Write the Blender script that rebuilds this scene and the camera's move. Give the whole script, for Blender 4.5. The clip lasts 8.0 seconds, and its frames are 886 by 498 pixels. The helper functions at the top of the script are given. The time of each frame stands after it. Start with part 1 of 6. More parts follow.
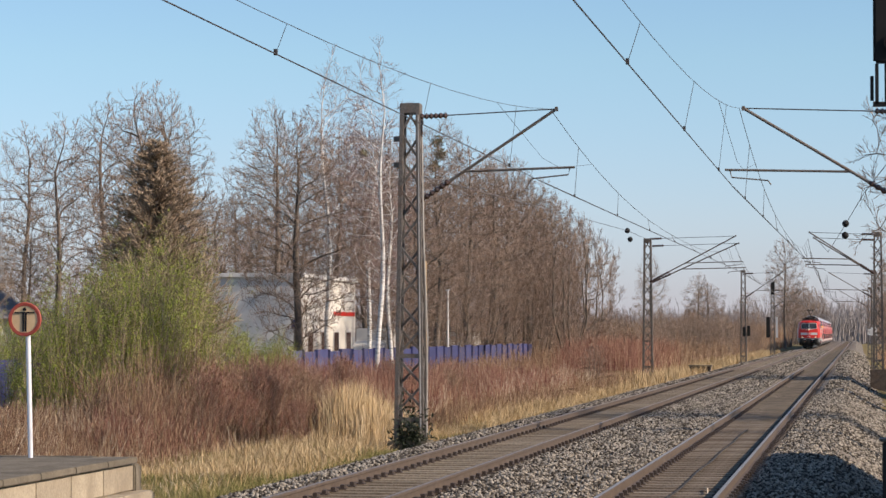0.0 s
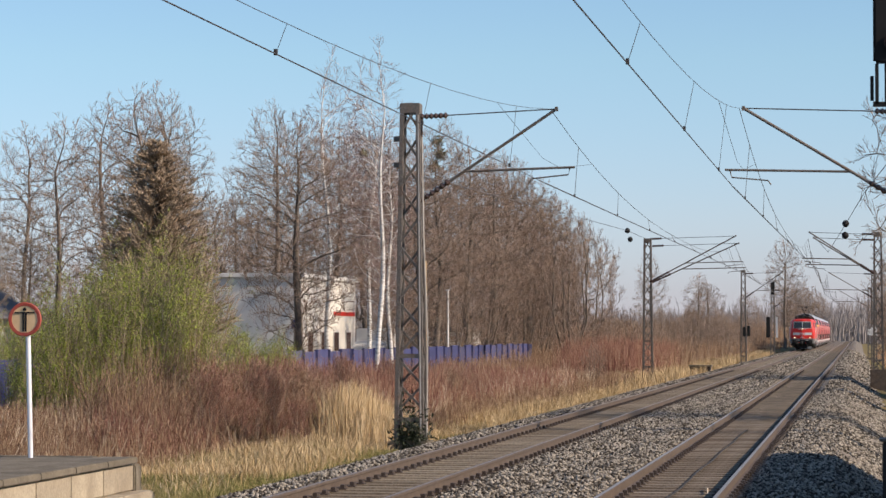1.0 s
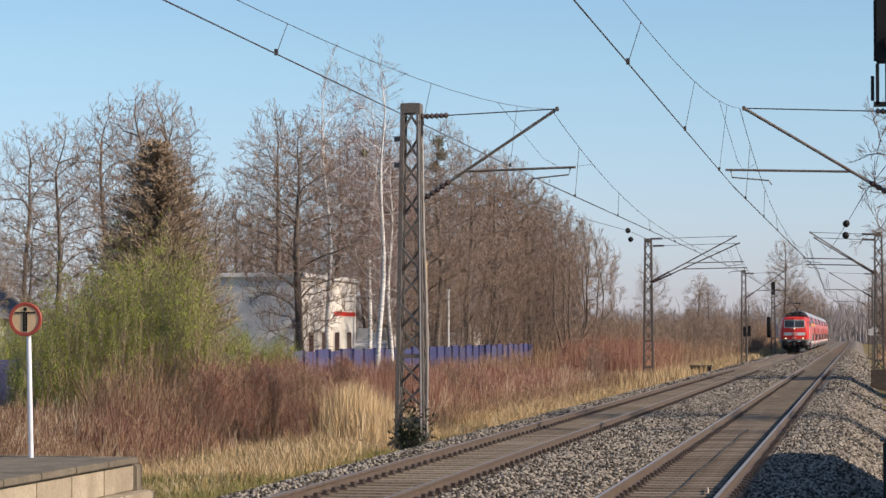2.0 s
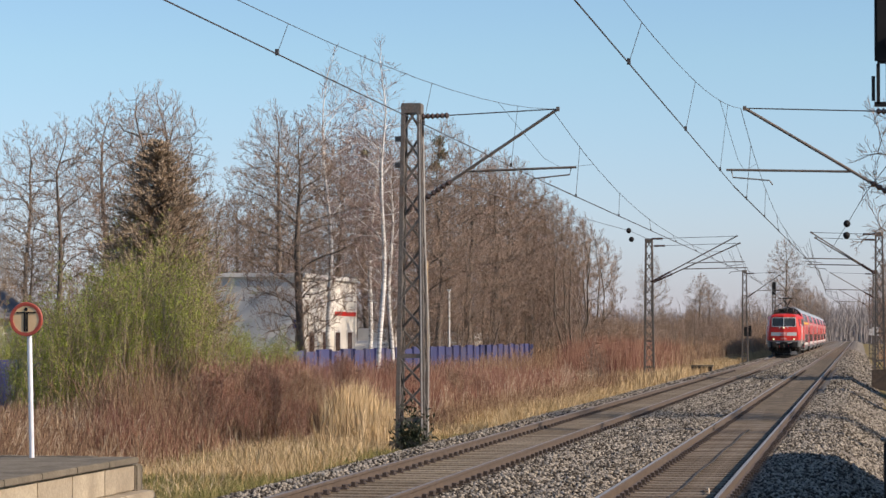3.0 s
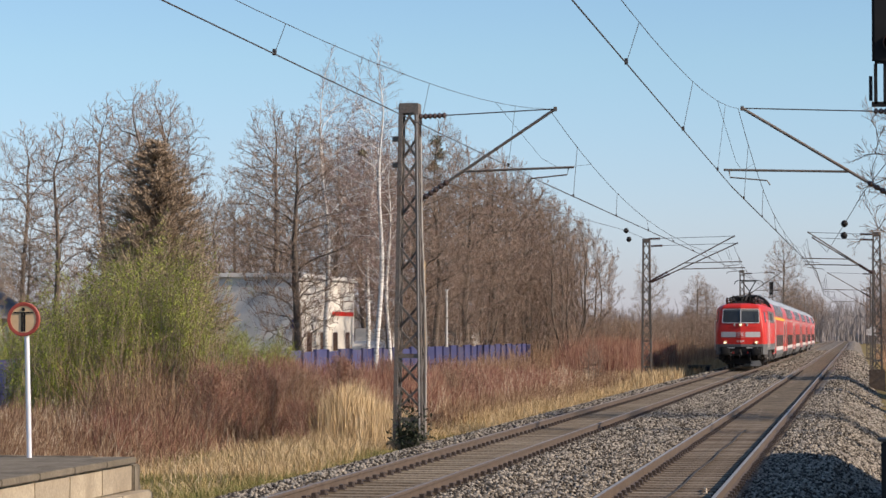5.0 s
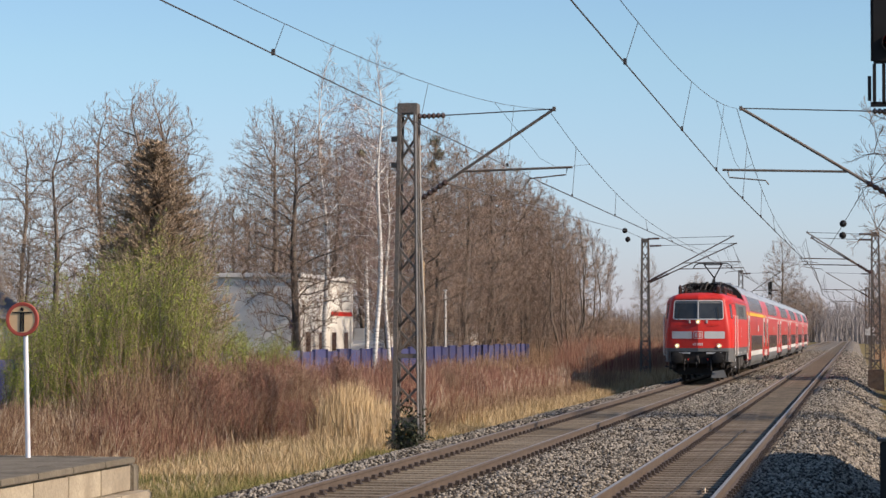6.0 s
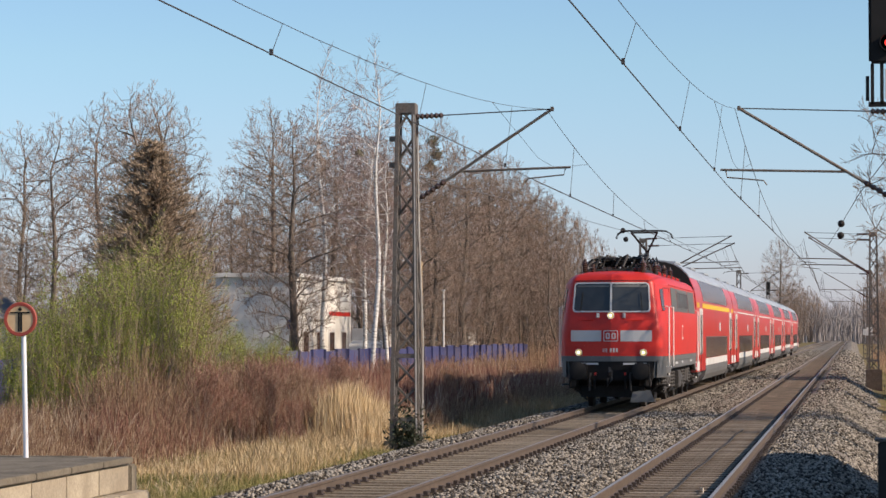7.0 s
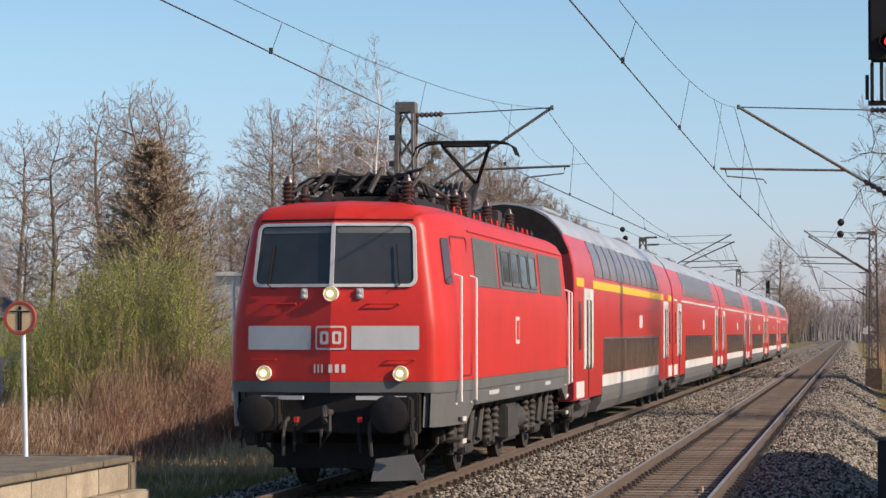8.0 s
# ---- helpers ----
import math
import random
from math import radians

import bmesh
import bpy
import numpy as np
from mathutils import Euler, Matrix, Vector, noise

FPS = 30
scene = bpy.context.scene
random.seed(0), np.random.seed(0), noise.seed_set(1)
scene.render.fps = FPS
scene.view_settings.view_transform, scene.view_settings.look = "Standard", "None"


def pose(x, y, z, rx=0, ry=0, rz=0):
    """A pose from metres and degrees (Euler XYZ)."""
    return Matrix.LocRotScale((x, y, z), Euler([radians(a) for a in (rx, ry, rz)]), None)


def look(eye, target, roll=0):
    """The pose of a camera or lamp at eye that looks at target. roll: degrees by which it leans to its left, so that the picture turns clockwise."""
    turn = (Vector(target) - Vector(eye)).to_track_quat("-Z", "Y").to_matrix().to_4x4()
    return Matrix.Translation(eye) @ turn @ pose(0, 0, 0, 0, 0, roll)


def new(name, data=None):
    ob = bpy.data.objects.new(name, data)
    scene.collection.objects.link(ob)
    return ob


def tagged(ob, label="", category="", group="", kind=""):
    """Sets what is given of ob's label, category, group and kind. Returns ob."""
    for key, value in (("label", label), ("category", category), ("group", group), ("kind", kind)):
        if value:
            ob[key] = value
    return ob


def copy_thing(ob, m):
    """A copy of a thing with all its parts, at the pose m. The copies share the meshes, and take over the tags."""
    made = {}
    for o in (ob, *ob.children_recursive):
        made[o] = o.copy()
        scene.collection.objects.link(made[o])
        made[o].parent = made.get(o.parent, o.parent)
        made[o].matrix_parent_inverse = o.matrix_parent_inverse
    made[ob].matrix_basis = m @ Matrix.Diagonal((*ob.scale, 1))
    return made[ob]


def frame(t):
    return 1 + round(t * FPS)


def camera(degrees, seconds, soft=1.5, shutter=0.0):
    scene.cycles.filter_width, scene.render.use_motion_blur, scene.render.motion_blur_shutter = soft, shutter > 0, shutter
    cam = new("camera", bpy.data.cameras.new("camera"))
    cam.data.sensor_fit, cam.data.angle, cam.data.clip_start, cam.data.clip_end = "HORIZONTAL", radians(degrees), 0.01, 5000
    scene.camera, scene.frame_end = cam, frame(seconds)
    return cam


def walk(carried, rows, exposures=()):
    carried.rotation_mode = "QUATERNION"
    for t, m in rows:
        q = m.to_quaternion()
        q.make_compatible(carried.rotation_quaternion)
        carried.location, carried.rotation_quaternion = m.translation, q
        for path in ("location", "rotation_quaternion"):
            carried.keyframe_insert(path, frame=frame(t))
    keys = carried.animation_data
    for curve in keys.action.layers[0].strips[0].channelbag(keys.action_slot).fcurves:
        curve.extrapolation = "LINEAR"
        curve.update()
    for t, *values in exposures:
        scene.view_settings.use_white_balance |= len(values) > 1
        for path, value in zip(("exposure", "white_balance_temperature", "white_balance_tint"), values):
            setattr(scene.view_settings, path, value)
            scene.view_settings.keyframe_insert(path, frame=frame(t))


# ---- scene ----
# ---------- camera: a long lens, held almost still on the platform ----------
EYE = (0.0, 0.0, 2.10)
YAW, PITCH = 9.47, 1.94


def aim(turn, tilt):
    a, b = radians(YAW + turn), radians(PITCH + tilt)
    return look(EYE, (EYE[0] - math.sin(a) * math.cos(b), EYE[1] + math.cos(a) * math.cos(b), EYE[2] + math.sin(b)))


cam = camera(20.2, 8.0, soft=1.5)
walk(cam, [(0.0, aim(0, 0)), (1.5, aim(0.003, 0)), (2.3, aim(0.022, 0)), (3.0, aim(0.031, 0)), (3.5, aim(0.018, 0)),
           (4.0, aim(0.002, 0)), (4.5, aim(-0.014, 0)), (5.2, aim(-0.032, 0)), (6.0, aim(-0.055, 0)), (6.5, aim(-0.078, 0)),
           (7.0, aim(-0.1, 0)), (7.5, aim(-0.118, -0.017)), (8.0, aim(-0.108, -0.028))],
     exposures=[(0.0, 0.48, 6560, 14), (8.0, 0.48, 6560, 14)])

# ---------- daylight ----------
SUN_EL, SUN_AZ = 31.0, 103.0
world = bpy.data.worlds.new("daylight")
scene.world = world
world.use_nodes = True
wn = world.node_tree.nodes
sky = wn.new("ShaderNodeTexSky")
sky.sky_type, sky.sun_disc = "NISHITA", False
sky.sun_elevation, sky.sun_rotation = radians(SUN_EL), radians(SUN_AZ)
sky.air_density, sky.dust_density, sky.ozone_density = 1.0, 0.35, 6.1
tintn = wn.new("ShaderNodeMix")
tintn.data_type, tintn.blend_type = "RGBA", "MULTIPLY"
tintn.inputs[0].default_value = 1.0
# spring haze: the low sky is paler and cooler all round
wtc, wsep, wramp = wn.new("ShaderNodeTexCoord"), wn.new("ShaderNodeSeparateXYZ"), wn.new("ShaderNodeValToRGB")
world.node_tree.links.new(wtc.outputs["Generated"], wsep.inputs[0])
world.node_tree.links.new(wsep.outputs["Z"], wramp.inputs["Fac"])
hz = wramp.color_ramp.elements
hz[0].position, hz[0].color = 0.0, (0.80, 0.74, 0.95, 1)
hz[1].position, hz[1].color = 0.30, (1.0, 0.98, 0.90, 1)
for pos_, col_ in ((0.045, (0.93, 0.87, 0.94, 1)), (0.11, (1.02, 0.99, 0.89, 1))):
    e_ = hz.new(pos_)
    e_.color = col_
world.node_tree.links.new(wramp.outputs["Color"], tintn.inputs[7])
world.node_tree.links.new(sky.outputs["Color"], tintn.inputs[6])
world.node_tree.links.new(tintn.outputs[2], wn["Background"].inputs["Color"])
wn["Background"].inputs["Strength"].default_value = 0.115
sun = new("sun", bpy.data.lights.new("sun", "SUN"))
sun.data.energy, sun.data.angle, sun.data.color = 4.1, radians(0.6), (1.0, 0.85, 0.68)
sa, se = radians(SUN_AZ), radians(SUN_EL)
sun.matrix_world = look((math.sin(sa) * math.cos(se) * 90, math.cos(sa) * math.cos(se) * 90, math.sin(se) * 90), (0, 0, 0))
# ---------- materials ----------
def mat(name, cols, scale=3.0, rough=0.7, metal=0.0, bump=0.0, bscale=40.0, fine=0.0, stretch=(1, 1, 1), island=0.0, obrand=0.0, emit=0.0, spec=0.5, dirt=None, sub=0.0):
    """Noise-mixed colours at two scales, optional bump, per-island or per-object variation."""
    m = bpy.data.materials.new(name)
    m.use_nodes = True
    nt, L = m.node_tree, m.node_tree.links
    b = nt.nodes["Principled BSDF"]
    tc = nt.nodes.new("ShaderNodeTexCoord")
    mp = nt.nodes.new("ShaderNodeMapping")
    mp.inputs["Scale"].default_value = stretch
    L.new(tc.outputs["Object"], mp.inputs["Vector"])
    nz = nt.nodes.new("ShaderNodeTexNoise")
    nz.inputs["Scale"].default_value, nz.inputs["Detail"].default_value, nz.inputs["Roughness"].default_value = scale, 6.0, 0.65
    L.new(mp.outputs["Vector"], nz.inputs["Vector"])
    rp = nt.nodes.new("ShaderNodeValToRGB")
    els = rp.color_ramp.elements
    n = len(cols)
    for i, c in enumerate(cols):
        pos = 0.3 + 0.4 * i / max(1, n - 1)
        e = els[i] if i < 2 else els.new(pos)
        e.position, e.color = pos, (*c, 1)
    if n == 1:
        els[1].position, els[1].color = 1.0, (*cols[0], 1)
    fac = nz.outputs["Fac"]

    def mix_in(value, amount):
        mx = nt.nodes.new("ShaderNodeMix")
        mx.inputs[0].default_value = amount
        L.new(fac, mx.inputs[2])
        L.new(value, mx.inputs[3])
        return mx.outputs[0]
    if island:
        ge = nt.nodes.new("ShaderNodeNewGeometry")
        fac = mix_in(ge.outputs["Random Per Island"], island)
    if obrand:
        oi = nt.nodes.new("ShaderNodeObjectInfo")
        fac = mix_in(oi.outputs["Random"], obrand)
    L.new(fac, rp.inputs["Fac"])
    col = rp.outputs["Color"]
    fz = None
    if fine or bump:
        fz = nt.nodes.new("ShaderNodeTexNoise")
        fz.inputs["Scale"].default_value, fz.inputs["Detail"].default_value = bscale, 4.0
        L.new(mp.outputs["Vector"], fz.inputs["Vector"])
    if fine:
        hs = nt.nodes.new("ShaderNodeHueSaturation")
        mr = nt.nodes.new("ShaderNodeMapRange")
        mr.inputs["From Min"].default_value, mr.inputs["From Max"].default_value = 0.3, 0.7
        mr.inputs["To Min"].default_value, mr.inputs["To Max"].default_value = 1 - fine, 1 + fine
        L.new(fz.outputs["Fac"], mr.inputs["Value"])
        L.new(mr.outputs["Result"], hs.inputs["Value"])
        L.new(col, hs.inputs["Color"])
        col = hs.outputs["Color"]
    if dirt:
        dz = nt.nodes.new("ShaderNodeTexNoise")
        dz.inputs["Scale"].default_value, dz.inputs["Detail"].default_value = dirt[1], 5.0
        L.new(mp.outputs["Vector"], dz.inputs["Vector"])
        dr = nt.nodes.new("ShaderNodeMapRange")
        dr.inputs["From Min"].default_value, dr.inputs["From Max"].default_value = 0.5, 0.72
        dr.inputs["To Max"].default_value = dirt[2]
        L.new(dz.outputs["Fac"], dr.inputs["Value"])
        dm = nt.nodes.new("ShaderNodeMix")
        dm.data_type = "RGBA"
        L.new(dr.outputs["Result"], dm.inputs[0])
        L.new(col, dm.inputs[6])
        dm.inputs[7].default_value = (*dirt[0], 1)
        col = dm.outputs[2]
    L.new(col, b.inputs["Base Color"])
    b.inputs["Roughness"].default_value, b.inputs["Metallic"].default_value = rough, metal
    b.inputs["Specular IOR Level"].default_value = spec
    if bump:
        bp = nt.nodes.new("ShaderNodeBump")
        bp.inputs["Strength"].default_value, bp.inputs["Distance"].default_value = bump, 0.02
        L.new(fz.outputs["Fac"], bp.inputs["Height"])
        L.new(bp.outputs["Normal"], b.inputs["Normal"])
    if emit:
        L.new(col, b.inputs["Emission Color"])
        b.inputs["Emission Strength"].default_value = emit
    return m


def glass(name, col, rough=0.06, spec=0.5):
    m = mat(name, [col, tuple(c * 1.5 for c in col)], 1.5, rough, spec=spec)
    return m


M_GROUND = mat("meadow soil", [(0.10, 0.085, 0.035), (0.20, 0.15, 0.07), (0.12, 0.12, 0.04)], 0.35, 0.95, bump=0.6, bscale=12, fine=0.35, spec=0.12)
M_BALLAST = mat("crushed stone", [(0.085, 0.074, 0.061), (0.17, 0.15, 0.125), (0.26, 0.232, 0.195)], 9.0, 0.9, bump=1.0, bscale=16, fine=0.5, dirt=((0.17, 0.13, 0.10), 0.5, 0.55), spec=0.12)
M_STONE = mat("loose stones", [(0.048, 0.040, 0.032), (0.145, 0.127, 0.102), (0.36, 0.322, 0.265)], 0.4, 0.85, island=0.85, spec=0.12)
M_BEDDIRT = mat("brake dust bed", [(0.072, 0.056, 0.039), (0.135, 0.108, 0.076), (0.21, 0.172, 0.126)], 1.6, 0.95, bump=0.8, bscale=22, fine=0.35, spec=0.12)
M_RAIL = mat("rusty rail steel", [(0.085, 0.062, 0.046), (0.15, 0.112, 0.082)], 5.0, 0.65, 0.2, fine=0.2, bscale=50)
M_HEAD = mat("polished rail head", [(0.30, 0.27, 0.24), (0.40, 0.37, 0.34)], 3.0, 0.5, 0.55)
M_HEADR = mat("dull brown rail head", [(0.21, 0.16, 0.125), (0.30, 0.245, 0.20)], 3.0, 0.45, 0.5)
M_SLEEPER = mat("weathered sleeper", [(0.16, 0.125, 0.095), (0.27, 0.225, 0.175)], 6.0, 0.9, fine=0.3, bscale=30, stretch=(1, 5, 1), obrand=0.4, bump=0.3, spec=0.12)
M_SLEEPTAN = mat("pale dusty sleeper", [(0.20, 0.16, 0.115), (0.33, 0.275, 0.205)], 6.0, 0.9, fine=0.3, bscale=30, stretch=(1, 5, 1), obrand=0.4, bump=0.3, spec=0.12)
M_CLIP = mat("dark rail fastening", [(0.035, 0.025, 0.02), (0.07, 0.05, 0.04)], 8.0, 0.7)
M_CONC = mat("grey concrete", [(0.12, 0.102, 0.075), (0.23, 0.198, 0.15)], 2.0, 0.9, fine=0.2, bscale=30, bump=0.3, dirt=((0.12, 0.105, 0.08), 1.6, 0.6), spec=0.12)
M_CONCL = mat("pale concrete block", [(0.30, 0.25, 0.18), (0.44, 0.375, 0.27)], 2.5, 0.9, fine=0.15, bscale=30, bump=0.3, obrand=0.3, dirt=((0.20, 0.16, 0.11), 2.2, 0.6))
M_MAST = mat("weathered mast steel", [(0.10, 0.085, 0.075), (0.17, 0.15, 0.13), (0.15, 0.10, 0.07)], 3.0, 0.7, 0.3, fine=0.25, bscale=25)
# pale enough to paint sunlight on the mast edge; the earth cable shares it
M_MASTLT = mat("pale sunlit mast strip", [(0.40, 0.36, 0.31), (0.58, 0.54, 0.48)], 4.0, 0.6, 0.2, fine=0.15)
M_WIRE = mat("dark copper wire", [(0.06, 0.055, 0.055), (0.09, 0.08, 0.075)], 2.0, 0.6, 0.4)
M_INSUL = mat("brown glazed insulator", [(0.05, 0.03, 0.025), (0.08, 0.05, 0.04)], 4.0, 0.25)
M_BARK = mat("grey brown bark", [(0.09, 0.07, 0.054), (0.20, 0.162, 0.13)], 4.0, 0.9, fine=0.3, bscale=20, stretch=(1, 1, 0.3))
M_TWIG = mat("brown twigs", [(0.17, 0.112, 0.078), (0.27, 0.19, 0.138), (0.37, 0.28, 0.215)], 0.3, 0.9, island=0.5)
M_TWIGP = mat("pale budding twigs", [(0.22, 0.16, 0.115), (0.36, 0.28, 0.205)], 0.3, 0.9, island=0.5)
M_BIRCH = mat("white birch bark", [(0.14, 0.125, 0.11), (0.66, 0.63, 0.58), (0.78, 0.75, 0.70)], 4.0, 0.8, stretch=(1, 1, 3))
M_BIRCHTW = mat("pinkish birch twigs", [(0.20, 0.13, 0.11), (0.32, 0.23, 0.20)], 0.4, 0.9, island=0.5)
M_FIR = mat("dull brown green needles", [(0.22, 0.165, 0.105), (0.34, 0.255, 0.17), (0.46, 0.35, 0.25)], 0.8, 0.9, island=0.6)
M_REDBR = mat("red brown shoots", [(0.19, 0.070, 0.052), (0.30, 0.138, 0.098), (0.45, 0.285, 0.185)], 0.22, 0.85, island=0.75)
M_BRUSH = mat("brown brush shoots", [(0.17, 0.09, 0.055), (0.285, 0.165, 0.10), (0.46, 0.325, 0.20)], 0.12, 0.9, island=0.75)
M_GOLD = mat("dry golden grass", [(0.31, 0.205, 0.092), (0.46, 0.325, 0.162), (0.60, 0.46, 0.27)], 0.5, 0.9, island=0.6)
M_REED = mat("pale golden reed", [(0.42, 0.285, 0.135), (0.60, 0.44, 0.235), (0.74, 0.59, 0.37)], 0.5, 0.9, island=0.6)
M_GRASS = mat("olive spring grass", [(0.10, 0.115, 0.022), (0.20, 0.185, 0.055), (0.34, 0.27, 0.115)], 0.5, 0.9, island=0.6)
M_LEAF = mat("fresh willow leaves", [(0.125, 0.165, 0.018), (0.24, 0.285, 0.03), (0.38, 0.42, 0.06)], 0.6, 0.7, island=0.6)
M_IVY = mat("dark ivy leaves", [(0.018, 0.024, 0.010), (0.04, 0.05, 0.02)], 2.0, 0.6, island=0.5)
M_RED = mat("traffic red paint", [(0.52, 0.022, 0.013), (0.58, 0.029, 0.018)], 1.2, 0.42, fine=0.04, bscale=8, spec=0.38, dirt=((0.36, 0.03, 0.022), 0.9, 0.35))
M_REDCO = mat("coach red paint", [(0.50, 0.022, 0.020), (0.57, 0.029, 0.026)], 0.8, 0.30, fine=0.04, bscale=6, spec=1.0, dirt=((0.36, 0.035, 0.03), 0.7, 0.3))
M_DKRED = mat("dark red gangway end", [(0.14, 0.012, 0.016), (0.2, 0.02, 0.022)], 1.0, 0.6)
M_WHITE = mat("off-white paint", [(0.56, 0.54, 0.50), (0.66, 0.64, 0.60)], 2.0, 0.5, fine=0.08, dirt=((0.36, 0.33, 0.29), 1.0, 0.5))
M_LGREY = mat("light grey stripe paint", [(0.48, 0.48, 0.47), (0.56, 0.56, 0.55)], 2.0, 0.5, dirt=((0.3, 0.28, 0.26), 2.0, 0.4))
M_SKIRT = mat("basalt grey paint", [(0.10, 0.102, 0.10), (0.145, 0.145, 0.142)], 1.2, 0.5, dirt=((0.11, 0.095, 0.08), 2.0, 0.6))
M_VENT = mat("grey side grille", [(0.10, 0.10, 0.093), (0.14, 0.14, 0.13)], 2.0, 0.5)
M_ROOFG = mat("silver grey roof", [(0.30, 0.325, 0.35), (0.40, 0.425, 0.45)], 0.7, 0.42, dirt=((0.2, 0.19, 0.18), 0.6, 0.5))
M_BLACK = mat("sooty black steel", [(0.010, 0.010, 0.010), (0.022, 0.020, 0.019)], 3.0, 0.75, spec=0.25)
M_UNDER = mat("brake dust undercarriage", [(0.02, 0.017, 0.015), (0.05, 0.042, 0.035)], 3.0, 0.8)
M_BOGIE = mat("dusty grey bogie steel", [(0.03, 0.027, 0.025), (0.062, 0.056, 0.05)], 4.0, 0.75)
M_YELLOW = mat("first class yellow band", [(0.70, 0.42, 0.02), (0.76, 0.48, 0.03)], 2.0, 0.45)
M_GLASS = glass("dark cab glass", (0.030, 0.032, 0.031))
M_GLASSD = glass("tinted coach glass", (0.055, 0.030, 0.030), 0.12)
# base colour lightened to stand in for sky reflected in the tilted panes
M_GLASSU = mat("sky-paled upper deck glass", [(0.13, 0.088, 0.090), (0.20, 0.14, 0.142)], 1.5, 0.25, spec=0.5)
M_LAMP = mat("lit headlamp", [(1.0, 0.90, 0.62), (1.0, 0.95, 0.75)], 2.0, 0.3, emit=1.2)
M_REFLECT = mat("yellowish lamp reflector", [(0.66, 0.50, 0.18), (0.80, 0.64, 0.28)], 14.0, 0.3, 0.3, emit=0.35)
M_REDLAMP = mat("lit red signal lens", [(1.0, 0.03, 0.02), (1.0, 0.06, 0.05)], 2.0, 0.3, emit=1.0)
M_CHROME = mat("pale handrail metal", [(0.70, 0.67, 0.62), (0.80, 0.77, 0.72)], 4.0, 0.45, 0.0)
M_WALLW = mat("white render wall", [(0.60, 0.57, 0.51), (0.70, 0.67, 0.60)], 0.8, 0.9, fine=0.06, dirt=((0.5, 0.46, 0.38), 0.5, 0.4))
M_WALLG = mat("grey cladding", [(0.60, 0.58, 0.54), (0.68, 0.66, 0.62)], 0.8, 0.7)
M_ROOFD = mat("dark roof sheet", [(0.10, 0.10, 0.105), (0.16, 0.155, 0.155)], 1.0, 0.7)
M_BLUE = mat("blue sheet fence", [(0.030, 0.033, 0.10), (0.055, 0.060, 0.165)], 0.6, 0.7, obrand=0.3, dirt=((0.12, 0.10, 0.12), 0.5, 0.6))
M_REDSIGN = mat("faded red sign", [(0.34, 0.055, 0.035), (0.42, 0.08, 0.05)], 4.0, 0.6)
M_CREAM = mat("yellowed sign face", [(0.66, 0.43, 0.22), (0.78, 0.55, 0.31)], 5.0, 0.6)
M_POST = mat("white sign post", [(0.66, 0.66, 0.68), (0.78, 0.78, 0.80)], 3.0, 0.5)
M_BRICK = mat("tan banded chimney", [(0.30, 0.20, 0.10), (0.44, 0.32, 0.18)], 3.0, 0.9)
M_MOSS = mat("mistletoe green", [(0.13, 0.12, 0.07), (0.21, 0.19, 0.115)], 2.0, 0.9, island=0.5)
M_STRAW = mat("pale straw stalks", [(0.42, 0.31, 0.19), (0.62, 0.49, 0.33), (0.75, 0.62, 0.45)], 0.5, 0.85, island=0.7)
# pale grey puts a little distance haze into the wood's colour
M_FAR = mat("haze-greyed far wood", [(0.21, 0.19, 0.19), (0.30, 0.275, 0.265)], 0.05, 0.95, island=0.4)
